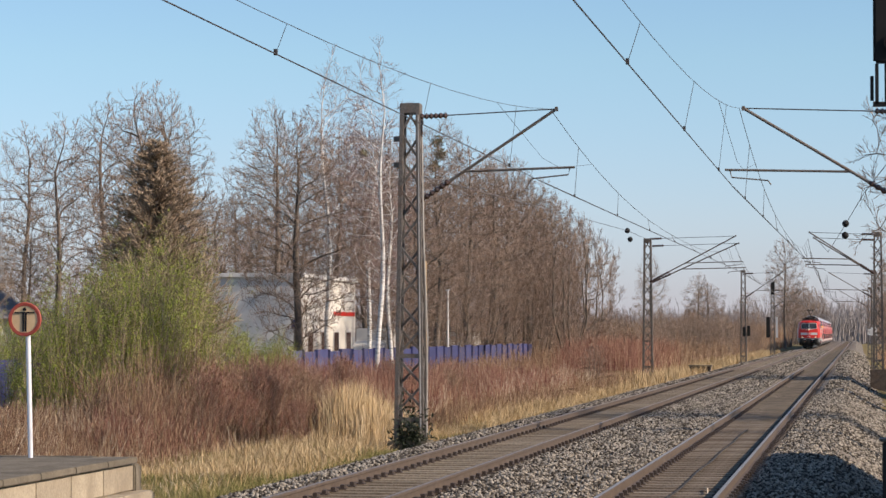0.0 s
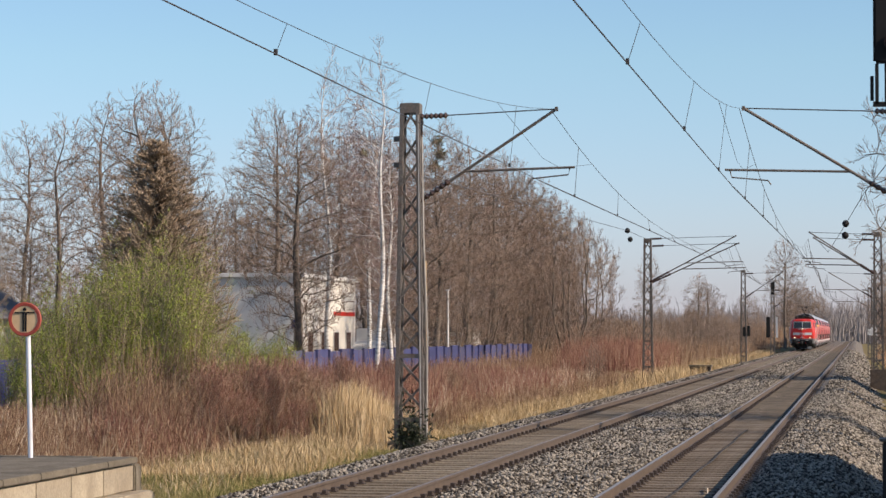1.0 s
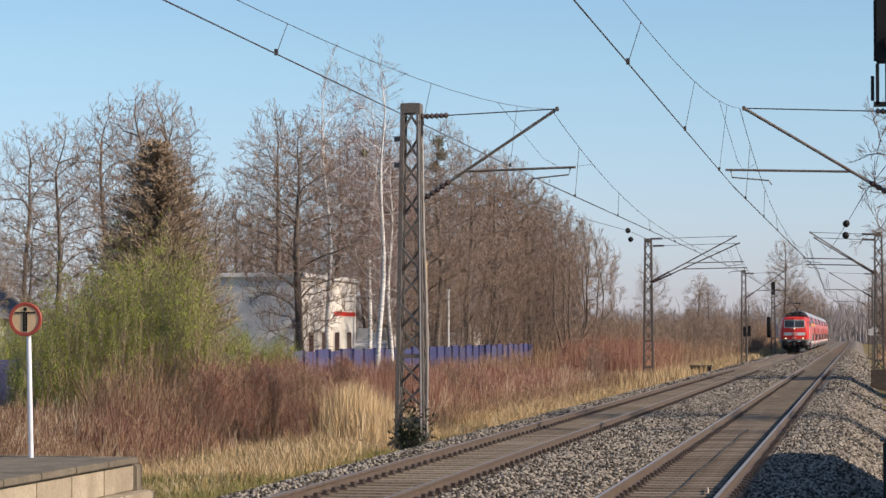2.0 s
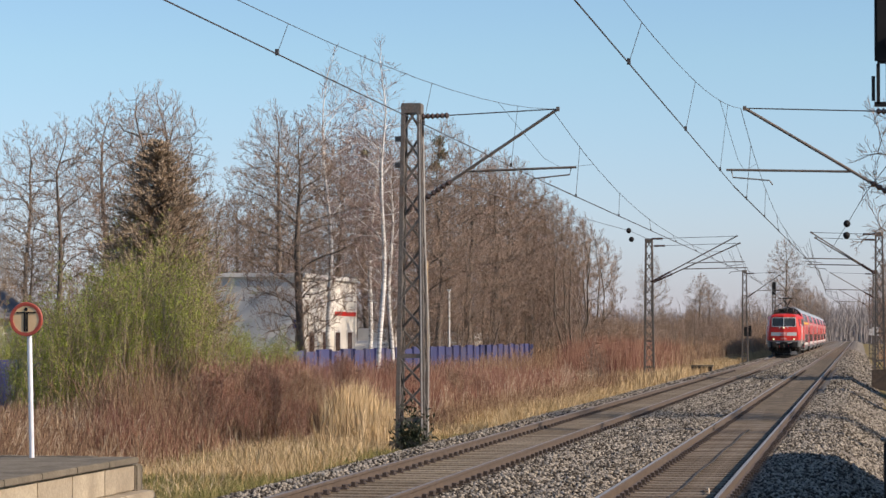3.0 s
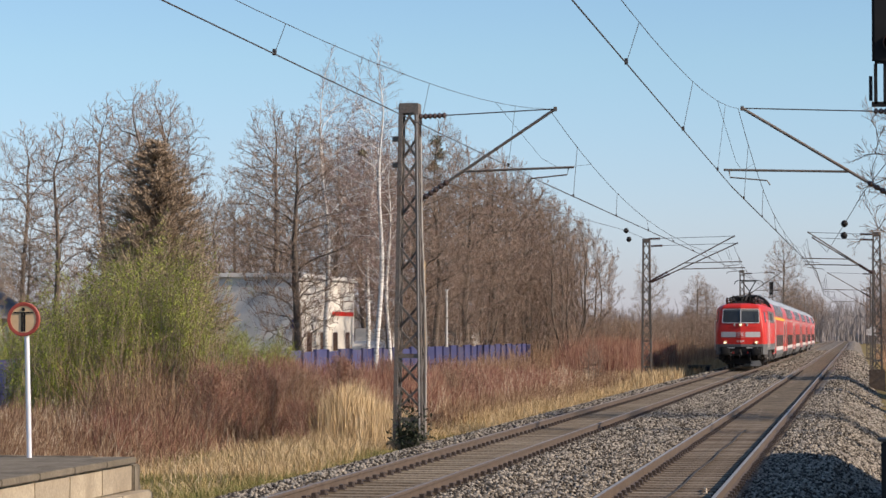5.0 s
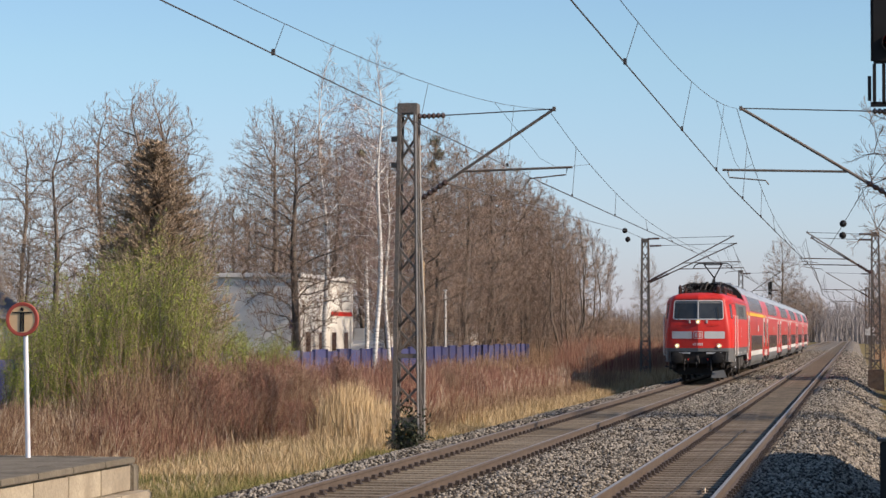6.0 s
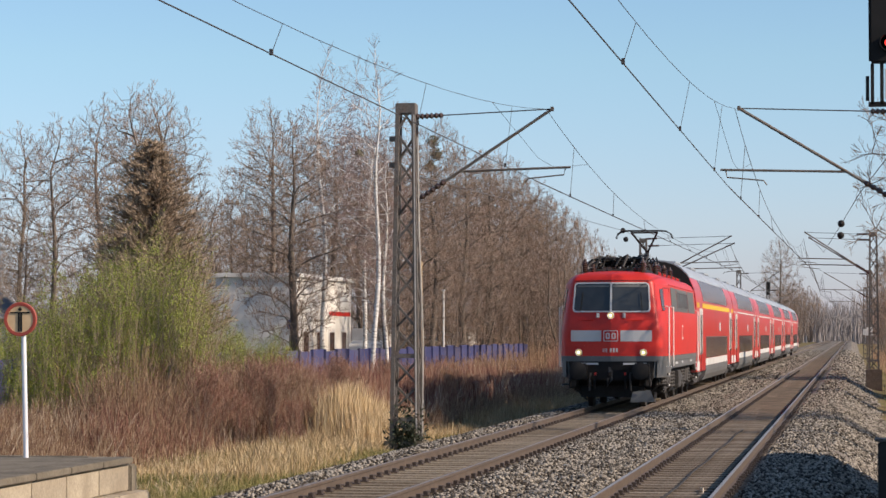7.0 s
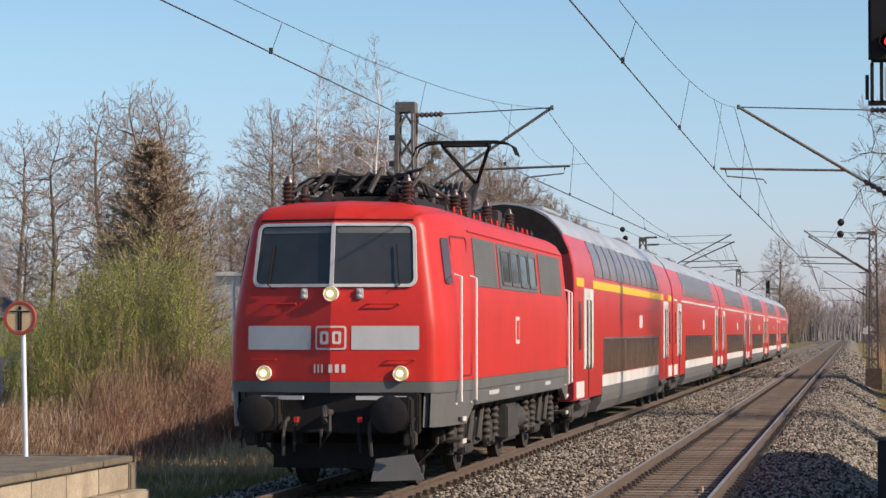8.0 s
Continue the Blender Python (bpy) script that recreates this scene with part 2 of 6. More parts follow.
# ---------- building helpers ----------
class Geo:
    """Vertices and faces of one mesh."""

    def __init__(self):
        self.v, self.f = [], []

    def box(self, x0, x1, y0, y1, z0, z1):
        n = len(self.v)
        self.v += [(x0, y0, z0), (x1, y0, z0), (x1, y1, z0), (x0, y1, z0), (x0, y0, z1), (x1, y0, z1), (x1, y1, z1), (x0, y1, z1)]
        self.f += [(n + a, n + b, n + c, n + d) for a, b, c, d in ((3, 2, 1, 0), (4, 5, 6, 7), (0, 1, 5, 4), (1, 2, 6, 5), (2, 3, 7, 6), (3, 0, 4, 7))]
        return self

    def tube(self, pts, r, n=6, r1=None, caps=True):
        """A round bar along the points; r to r1."""
        pts = [Vector(p) for p in pts]
        base = len(self.v)
        for i, p in enumerate(pts):
            d = (pts[min(i + 1, len(pts) - 1)] - pts[max(i - 1, 0)]).normalized()
            u = d.cross(Vector((0, 0, 1)) if abs(d.z) < 0.9 else Vector((1, 0, 0))).normalized()
            w = d.cross(u)
            rr = r if r1 is None else r + (r1 - r) * i / (len(pts) - 1)
            for k in range(n):
                a = 2 * math.pi * k / n
                self.v.append(tuple(p + u * (rr * math.cos(a)) + w * (rr * math.sin(a))))
        for i in range(len(pts) - 1):
            for k in range(n):
                a, b = base + i * n + k, base + i * n + (k + 1) % n
                self.f.append((a, b, b + n, a + n))
        if caps:
            self.f.append(tuple(base + k for k in reversed(range(n))))
            self.f.append(tuple(base + (len(pts) - 1) * n + k for k in range(n)))
        return self

    def lathe(self, prof, o, axis="z", n=16):
        """A turned shape: profile of (radius, along)."""
        base = len(self.v)
        for r, h in prof:
            for k in range(n):
                a = 2 * math.pi * k / n
                c, s = r * math.cos(a), r * math.sin(a)
                q = {"z": (c, s, h), "y": (c, h, s), "x": (h, c, s)}[axis]
                self.v.append((o[0] + q[0], o[1] + q[1], o[2] + q[2]))
        m = len(prof)
        for i in range(m - 1):
            for k in range(n):
                a, b = base + i * n + k, base + i * n + (k + 1) % n
                self.f.append((a, b, b + n, a + n))
        self.f.append(tuple(base + k for k in reversed(range(n))))
        self.f.append(tuple(base + (m - 1) * n + k for k in range(n)))
        return self

    def rings(self, rings, closed=True, cap=True):
        """A skin over rings of equally many points."""
        base, n = len(self.v), len(rings[0])
        for r in rings:
            self.v += [tuple(p) for p in r]
        for i in range(len(rings) - 1):
            for k in range(n if closed else n - 1):
                a, b = base + i * n + k, base + i * n + (k + 1) % n
                self.f.append((a, b, b + n, a + n))
        if cap and closed:
            self.f.append(tuple(base + k for k in reversed(range(n))))
            self.f.append(tuple(base + (len(rings) - 1) * n + k for k in range(n)))
        return self

    def slab(self, pts, d):
        """A plate: a polygon and its copy moved by d."""
        return self.rings([pts, [tuple(Vector(p) + Vector(d)) for p in pts]])

    def bar(self, p, q, w, h):
        """A square bar from p to q."""
        p, q = Vector(p), Vector(q)
        d = (q - p).normalized()
        u = d.cross(Vector((0, 0, 1)) if abs(d.z) < 0.9 else Vector((1, 0, 0))).normalized()
        t = d.cross(u)
        return self.rings([[c + u * (a * w / 2) + t * (b * h / 2) for a, b in ((-1, -1), (1, -1), (1, 1), (-1, 1))] for c in (p, q)])


def mesh_of(name, g, material, bevel=0.0, smooth=False):
    me = bpy.data.meshes.new(name)
    me.from_pydata(g.v, [], g.f)
    bm = bmesh.new()
    bm.from_mesh(me)
    if len(bm.faces) < 6000:
        bmesh.ops.recalc_face_normals(bm, faces=bm.faces)
    if bevel:
        edges = [e for e in bm.edges if len(e.link_faces) == 2 and e.calc_face_angle(0) > 0.6]
        bmesh.ops.bevel(bm, geom=edges, offset=bevel, segments=2, affect="EDGES", clamp_overlap=True)
    for f in bm.faces:
        f.smooth = smooth
    if smooth:
        for e in bm.edges:
            if len(e.link_faces) == 2 and e.calc_face_angle(0) > 0.7:
                e.smooth = False
    bm.to_mesh(me)
    bm.free()
    me.materials.append(material)
    return me


def part(name, g, material, parent=None, label="", bevel=0.0, smooth=False, at=None):
    ob = new(name, mesh_of(name, g, material, bevel, smooth))
    if at:
        ob.location = at
    if parent:
        ob.parent = parent
    return tagged(ob, label)


def thing(name, label, category, group="", kind="", at=(0, 0, 0)):
    ob = new(name)
    ob.location = at
    return tagged(ob, label, category, group, kind)


def mass(name, verts, faces, material, parent=None):
    """One mesh of very many small pieces from arrays: verts (n,3), faces (m,k)."""
    me = bpy.data.meshes.new(name)
    k = faces.shape[1]
    me.vertices.add(len(verts))
    me.vertices.foreach_set("co", np.ascontiguousarray(verts, dtype=np.float32).ravel())
    me.loops.add(len(faces) * k)
    me.loops.foreach_set("vertex_index", np.ascontiguousarray(faces, dtype=np.int32).ravel())
    me.polygons.add(len(faces))
    me.polygons.foreach_set("loop_start", np.arange(0, len(faces) * k, k, dtype=np.int32))
    me.update(calc_edges=True)
    me.materials.append(material)
    ob = new(name, me)
    if parent:
        ob.parent = parent
    return ob


def stems(P, r, sides=3):
    """Many tapered stems: P is (n, k, 3) points, r is (n, k) radii."""
    n, k, _ = P.shape
    d = np.gradient(P, axis=1)
    d /= np.linalg.norm(d, axis=2, keepdims=True) + 1e-9
    ref = np.where(np.abs(d[..., 2:3]) < 0.9, np.array([0, 0, 1.0]), np.array([1.0, 0, 0]))
    u = np.cross(d, ref)
    u /= np.linalg.norm(u, axis=2, keepdims=True) + 1e-9
    w = np.cross(d, u)
    a = 2 * np.pi * np.arange(sides) / sides
    V = P[:, :, None, :] + r[:, :, None, None] * (u[:, :, None, :] * np.cos(a)[None, None, :, None] + w[:, :, None, :] * np.sin(a)[None, None, :, None])
    idx = np.arange(n * k * sides).reshape(n, k, sides)
    A, B = idx[:, :-1, :], np.roll(idx, -1, axis=2)[:, :-1, :]
    C, D = np.roll(idx, -1, axis=2)[:, 1:, :], idx[:, 1:, :]
    F = np.stack([A, B, C, D], axis=-1).reshape(-1, 4)
    return V.reshape(-1, 3), F


rng = np.random.default_rng(7)


def shoots(x, y, z, h, lean, r, k=4, curl=0.25):
    """Upright curved shoots from (x, y, z), heights h."""
    n = len(x)
    s = np.linspace(0, 1, k)[None, :]
    ang = rng.uniform(0, 2 * np.pi, n)[:, None]
    le = (lean * np.abs(rng.normal(0, 1, n)))[:, None] * h[:, None]
    wob = rng.normal(0, 1, (n, k, 2)) * 0.03 * h[:, None, None] * s[..., None]
    P = np.zeros((n, k, 3))
    P[..., 0] = x[:, None] + np.cos(ang) * le * (s * (1 - curl) + curl * s ** 2) + wob[..., 0]
    P[..., 1] = y[:, None] + np.sin(ang) * le * (s * (1 - curl) + curl * s ** 2) + wob[..., 1]
    P[..., 2] = z[:, None] + h[:, None] * s * (1 - 0.12 * s * le / (h[:, None] + 1e-6))
    R = r[:, None] * (1 - 0.8 * s)
    return P, R


def blades(x, y, z, h, w, lean):
    """Grass blades: narrow bent triangles in two steps."""
    n = len(x)
    ang, fa = rng.uniform(0, 2 * np.pi, n), rng.uniform(0, 2 * np.pi, n)
    le = lean * np.abs(rng.normal(0, 1, n)) * h
    V = np.zeros((n, 5, 3))
    dx, dy = np.cos(fa) * w / 2, np.sin(fa) * w / 2
    for i, (t, sgn) in enumerate(((0, -1), (0, 1), (0.55, 0.8), (0.55, -0.8), (1, 0))):
        V[:, i, 0] = x + np.cos(ang) * le * t ** 1.6 + dx * sgn
        V[:, i, 1] = y + np.sin(ang) * le * t ** 1.6 + dy * sgn
        V[:, i, 2] = z + h * t
    b = np.arange(n)[:, None] * 5
    F = np.concatenate([b + np.array([[0, 1, 2]]), b + np.array([[0, 2, 3]]), b + np.array([[3, 2, 4]])], axis=0)
    return V.reshape(-1, 3), F


def leaves(c, size):
    """Small leaf plates turned at random round the centres c."""
    n = len(c)
    a, b = rng.normal(0, 1, (n, 3)), rng.normal(0, 1, (n, 3))
    a /= np.linalg.norm(a, axis=1, keepdims=True)
    b -= a * np.sum(a * b, axis=1, keepdims=True)
    b /= np.linalg.norm(b, axis=1, keepdims=True)
    s = (size * rng.uniform(0.6, 1.3, n))[:, None]
    V = np.stack([c - a * s, c + b * s * 0.35, c + a * s, c - b * s * 0.35], axis=1).reshape(-1, 3)
    return V, np.arange(n * 4).reshape(n, 4)
# ---------- the ground and the line ----------
XL, XR = -6.72, -2.57          # track centres; rail tops lie at z = 0
GZ = -0.62                     # ground beside the line


def ground_z(x, y):
    right = np.clip((x + 0.5) / 2.2, 0, 1)
    z = GZ - 0.5 * right + 0.05 * np.sin(x * 0.9 + 1.3 * np.sin(y * 0.21)) + 0.04 * np.sin(y * 0.57 + x * 0.3)
    return z


gx = np.concatenate([[-2500, -900, -400, -200, -120, -80], np.arange(-60, 30.1, 1.5), [40, 60, 100, 200, 500, 2500]])
gy = np.concatenate([[-300, -80, -30], np.arange(-10, 340, 3.0), [360, 400, 480, 600, 900, 1500, 4500]])
GX, GY = np.meshgrid(gx, gy, indexing="ij")
GV = np.stack([GX, GY, ground_z(GX, GY)], -1).reshape(-1, 3)
ii = np.arange(len(gx) * len(gy)).reshape(len(gx), len(gy))
GF = np.stack([ii[:-1, :-1], ii[1:, :-1], ii[1:, 1:], ii[:-1, 1:]], -1).reshape(-1, 4)
tagged(mass("ground", GV, GF, M_GROUND), "rough trackside soil with dry grass and moss", "ground", kind="structure")

# ballast bed, a low embankment under both tracks
prof = [(-10.1, -0.95), (-9.75, -0.60), (-8.8, -0.20), (-8.3, -0.12), (-7.75, -0.13), (-7.6, -0.23), (-5.84, -0.23), (-5.69, -0.13), (-5.2, -0.11), (-4.65, -0.16), (-4.1, -0.11), (-3.6, -0.13), (-3.45, -0.22), (-1.69, -0.22), (-1.54, -0.13), (-0.9, -0.11), (-0.4, -0.17), (0.35, -0.60), (1.3, -1.10), (1.6, -1.5)]
ys = np.concatenate([np.arange(-40, 20, 4.0), np.arange(20, 150, 0.8), np.arange(150, 720, 6.0)])
bx = np.concatenate([np.linspace(prof[i][0], prof[i + 1][0], 5)[:-1] for i in range(len(prof) - 1)] + [[prof[-1][0]]])
bz = np.interp(bx, [p[0] for p in prof], [p[1] for p in prof])
BX, BY = np.meshgrid(bx, ys, indexing="ij")
BZ = np.repeat(bz[:, None], len(ys), 1) + 0.012 * rng.normal(0, 1, BX.shape) - 0.012
BX = BX + 0.05 * rng.normal(0, 1, BX.shape)
ii = np.arange(BX.size).reshape(BX.shape)
BF = np.stack([ii[:-1, :-1], ii[1:, :-1], ii[1:, 1:], ii[:-1, 1:]], -1).reshape(-1, 4)
tagged(mass("ballast_bed", np.stack([BX, BY, BZ], -1).reshape(-1, 3), BF, M_BALLAST), "grey crushed stone ballast bed under the tracks", "ballast", kind="structure")

# loose stones where the line is near
OCT = np.array([[1, 0, 0], [-1, 0, 0], [0, 1, 0], [0, -1, 0], [0, 0, 1], [0, 0, -1]], float)
OCF = np.array([[0, 2, 4], [2, 1, 4], [1, 3, 4], [3, 0, 4], [2, 0, 5], [1, 2, 5], [3, 1, 5], [0, 3, 5]])


def stones(name, n, y0, y1, bands, size):
    x = np.concatenate([rng.uniform(a, b, int(n * w)) for a, b, w in bands])
    y = y0 + (y1 - y0) * rng.uniform(0, 1, len(x)) ** 1.25
    z = np.interp(x, [p[0] for p in prof], [p[1] for p in prof])
    s = size * rng.uniform(0.6, 1.35, len(x))
    V = OCT[None] * rng.uniform(0.6, 1.25, (len(x), 6, 1)) + rng.normal(0, 0.16, (len(x), 6, 3))
    a = rng.uniform(0, 6.28, len(x))
    ca, sa_ = np.cos(a)[:, None], np.sin(a)[:, None]
    tilt = rng.normal(0, 0.5, len(x))[:, None]
    vx, vy, vz = V[..., 0] * ca - V[..., 1] * sa_, V[..., 0] * sa_ + V[..., 1] * ca, V[..., 2] * 0.75
    vy, vz = vy * np.cos(tilt) - vz * np.sin(tilt), vy * np.sin(tilt) + vz * np.cos(tilt)
    W = np.stack([vx, vy, vz], -1) * s[:, None, None] + np.stack([x, y, z + 0.006], -1)[:, None, :]
    F = (np.arange(len(x))[:, None, None] * 6 + OCF[None]).reshape(-1, 3)
    return tagged(mass(name, W.reshape(-1, 3), F, M_STONE), "loose grey and buff ballast stones along the tracks", "stones", kind="stuff")


stones("ballast_stones", 62000, 26, 92, ((-9.9, -8.0, 0.24), (-5.72, -3.58, 0.36), (-1.56, 1.2, 0.40)), 0.034)
stones("ballast_stones", 9000, 92, 170, ((-9.9, -8.0, 0.24), (-5.5, -3.7, 0.36), (-1.35, 1.2, 0.40)), 0.05)
stones("ballast_stones", 9000, 170, 330, ((-9.9, -8.0, 0.24), (-5.72, -3.58, 0.30), (-1.56, 1.2, 0.46)), 0.075)
stones("ballast_stones", 9000, 26, 80, ((-8.0, -5.5, 0.5), (-3.8, -1.3, 0.5)), 0.026)

# tracks
SLEEP = Geo().box(-1.28, 1.28, -0.13, 0.13, -0.36, -0.155)
me_sleeper = {m: mesh_of("sleeper", SLEEP, m, bevel=0.02) for m in (M_SLEEPER, M_SLEEPTAN)}
CLIPS = Geo()
for sx in (-0.75, 0.75):
    CLIPS.box(sx - 0.17, sx + 0.17, -0.085, 0.085, -0.155, -0.138)
    for q in (-0.115, 0.115):
        CLIPS.box(sx + q - 0.03, sx + q + 0.03, -0.06, 0.06, -0.138, -0.085)
me_clip = mesh_of("rail_clip", CLIPS, M_CLIP)
STEP = 0.63


def track(x, label, head, fill_from, wood, depth):
    t = thing("railway_track", label, "railway track", kind="structure", at=(x, 0, 0))
    for sx in (-0.7525, 0.7525):
        rail = Geo()
        shape = [(-0.07, -0.155), (0.07, -0.155), (0.07, -0.143), (0.012, -0.125), (0.012, -0.05), (0.034, -0.038), (0.034, -0.006), (0.026, 0), (-0.026, 0), (-0.034, -0.006), (-0.034, -0.038), (-0.012, -0.05), (-0.012, -0.125), (-0.07, -0.143)]
        rail.rings([[(sx + a, yy, b) for a, b in shape] for yy in (-30, 20, 80, 200, 700)])
        r = part("rail", rail, M_RAIL, t)
        part("rail_head", Geo().box(sx - 0.024, sx + 0.024, -30, 700, -0.004, 0.003), head, r, "worn running surface")
    far = Geo()
    for k in range(700):
        yy = 24 + k * STEP
        if k < 230:
            ob = new("sleeper", me_sleeper[wood])
            ob.parent, ob.location = t, (0.01 * math.sin(k * 7.3), yy, 0)
            if k < 200:
                c = new("rail_clip", me_clip)
                c.parent = ob
        else:
            far.box(-1.28, 1.28, yy - 0.13, yy + 0.13, -0.36, -0.155)
    tagged(part("sleeper_row", far, wood, t), kind="stuff")
    bed = Geo()
    n = 40
    stations = [fill_from * (700 / fill_from) ** (i / n) for i in range(n + 1)]
    tops = [depth - 0.05 * max(0.0, 1 - (a - fill_from) / (1.3 * fill_from)) + 0.004 * math.sin(a * 1.3) for a in stations]
    bed.rings([[(-0.66, a, -0.3), (0.66, a, -0.3), (0.66, a, z), (0.2, a, z + 0.006), (-0.25, a, z - 0.004), (-0.66, a, z)] for a, z in zip(stations, tops)])
    part("dusty_infill", bed, M_BEDDIRT, t, "brown dust covering the sleepers")
    return t


track(XL, "brown rusty railway track on sleepers in ballast", M_HEADR, 80, M_SLEEPTAN, -0.163)
right_track = track(XR, "railway track with bright worn rails and dark bed", M_HEAD, 30, M_SLEEPER, -0.150)
part("line_cable", Geo().tube([(0.02 + 0.02 * math.sin(k * 1.7), 20 + k * 2.0, -0.132) for k in range(20)], 0.016, 6), M_UNDER, right_track, "thin cable along the track")
# ---------- vegetation ----------
def spawn(P, R, m, t0, t1, length, ang, up, k, rs, sag=0.0):
    """Children of many branches: P (n,j,3) points; m each; returns points and radii."""
    n, j, _ = P.shape
    t = rng.uniform(t0, t1, (n, m))
    f = t * (j - 1)
    i = np.clip(f.astype(int), 0, j - 2)
    w = (f - i)[..., None]
    ar = np.arange(n)[:, None]
    base = P[ar, i] * (1 - w) + P[ar, i + 1] * w
    d = P[ar, i + 1] - P[ar, i]
    d /= np.linalg.norm(d, axis=2, keepdims=True) + 1e-9
    q = rng.normal(0, 1, d.shape)
    q -= d * np.sum(q * d, axis=2, keepdims=True)
    q /= np.linalg.norm(q, axis=2, keepdims=True) + 1e-9
    a = ang * rng.uniform(0.6, 1.35, (n, m, 1))
    d = d * np.cos(a) + q * np.sin(a)
    d[..., 2] += up
    d /= np.linalg.norm(d, axis=2, keepdims=True)
    plen = np.linalg.norm(P[:, -1] - P[:, 0], axis=1)[:, None]
    L = (length * plen * (1.15 - 0.75 * t) * rng.uniform(0.6, 1.25, (n, m)))
    s = np.linspace(0, 1, k)
    C = base[:, :, None, :] + d[:, :, None, :] * (L[..., None] * s)[..., None]
    C[..., 2] += (up * 0.35 - sag) * L[..., None] * s ** 2
    C += rng.normal(0, 0.02, C.shape) * L[..., None, None] * s[None, None, :, None]
    rr = (R[ar, i] * (1 - w[..., 0]) + R[ar, i + 1] * w[..., 0]) * rs
    RR = rr[..., None] * (1 - 0.75 * s)
    return C.reshape(n * m, k, 3), np.maximum(RR.reshape(n * m, k), 0.004)


def grow(h, radius, clear, widest, n_att, step, trunks, top_sharp):
    """Branches that grow towards points filling a crown; returns nodes, parents and counts of tips."""
    A = rng.uniform(-1, 1, (n_att * 4, 3))
    A = A[(A[:, 0] ** 2 + A[:, 1] ** 2) < 1]
    A[:, 2] = 0.5 + 0.5 * A[:, 2]
    env = np.interp(A[:, 2], [0, widest * 0.5, widest, 0.5 + 0.5 * widest, 0.93, 1], [0.25, 0.75, 1.0, 1 - 0.4 * top_sharp, 0.35 * (1.2 - top_sharp) + 0.08, 0.04])
    lump = 0.82 + 0.18 * np.sin(3 * np.arctan2(A[:, 1], A[:, 0]) + 9 * A[:, 2])
    A = A[:n_att] * np.stack([radius * env * lump, radius * env * lump, np.full(len(env), h * (1 - clear))], -1)[:n_att] + np.array([0, 0, clear * h])
    N, par = [], []
    for q in range(trunks):
        a0 = 6.283 * q / trunks + 0.4
        lean = 0.0 if trunks == 1 else 0.30
        reach = h * (0.80 if trunks == 1 else 0.35)
        last, wob = -1, rng.normal(0, 0.02, 4)
        for k in range(int(reach / step) + 1):
            z = k * step
            N.append(np.array((math.cos(a0) * lean * (0.25 + z) + wob[0] * z + 0.10 * math.sin(z * 0.8 + wob[2] * 90), math.sin(a0) * lean * (0.25 + z) + wob[1] * z + 0.10 * math.cos(z * 0.7 + wob[3] * 90), z)))
            par.append(last)
            last = len(N) - 1
    kids = [0] * len(N)
    X = np.array(N)
    D = np.linalg.norm(A[:, None] - X[None], axis=2) + 3.0 * (X[None, :, 2] > A[:, None, 2] - 0.65 * np.linalg.norm(A[:, None, :2] - X[None, :, :2], axis=2))
    near, dist = D.argmin(1), D.min(1)
    live = np.ones(len(A), bool)
    for it in range(90):
        if not live.any() or len(N) > 4200:
            break
        new_pts, new_par = [], []
        for i in np.unique(near[live]):
            m = live & (near == i)
            if kids[i] > 2:
                live[m] = False
                continue
            v = A[m] - N[i]
            v = (v / (np.linalg.norm(v, axis=1, keepdims=True) + 1e-6)).mean(0)
            if par[i] >= 0 and kids[i] == 0:
                pd = N[i] - N[par[i]]
                v = v + 0.5 * pd / (np.linalg.norm(pd) + 1e-6)
            v = v + np.array([0, 0, 0.20]) + rng.normal(0, 0.10, 3)
            new_pts.append(N[i] + step * v / (np.linalg.norm(v) + 1e-6))
            new_par.append(i)
            kids[i] += 1
        if not new_pts:
            break
        base = len(N)
        N += new_pts
        par += new_par
        kids += [0] * len(new_pts)
        P = np.array(new_pts)
        D = np.linalg.norm(A[:, None] - P[None], axis=2)
        k, d = D.argmin(1), D.min(1)
        closer = d < dist
        near[closer], dist[closer] = k[closer] + base, d[closer]
        live &= dist > step * 1.1
    tips = np.zeros(len(N))
    has = np.zeros(len(N), bool)
    for i in range(len(N) - 1, -1, -1):
        if not has[i]:
            tips[i] = 1
        if par[i] >= 0:
            tips[par[i]] += tips[i]
            has[par[i]] = True
    return np.array(N), np.array(par), tips


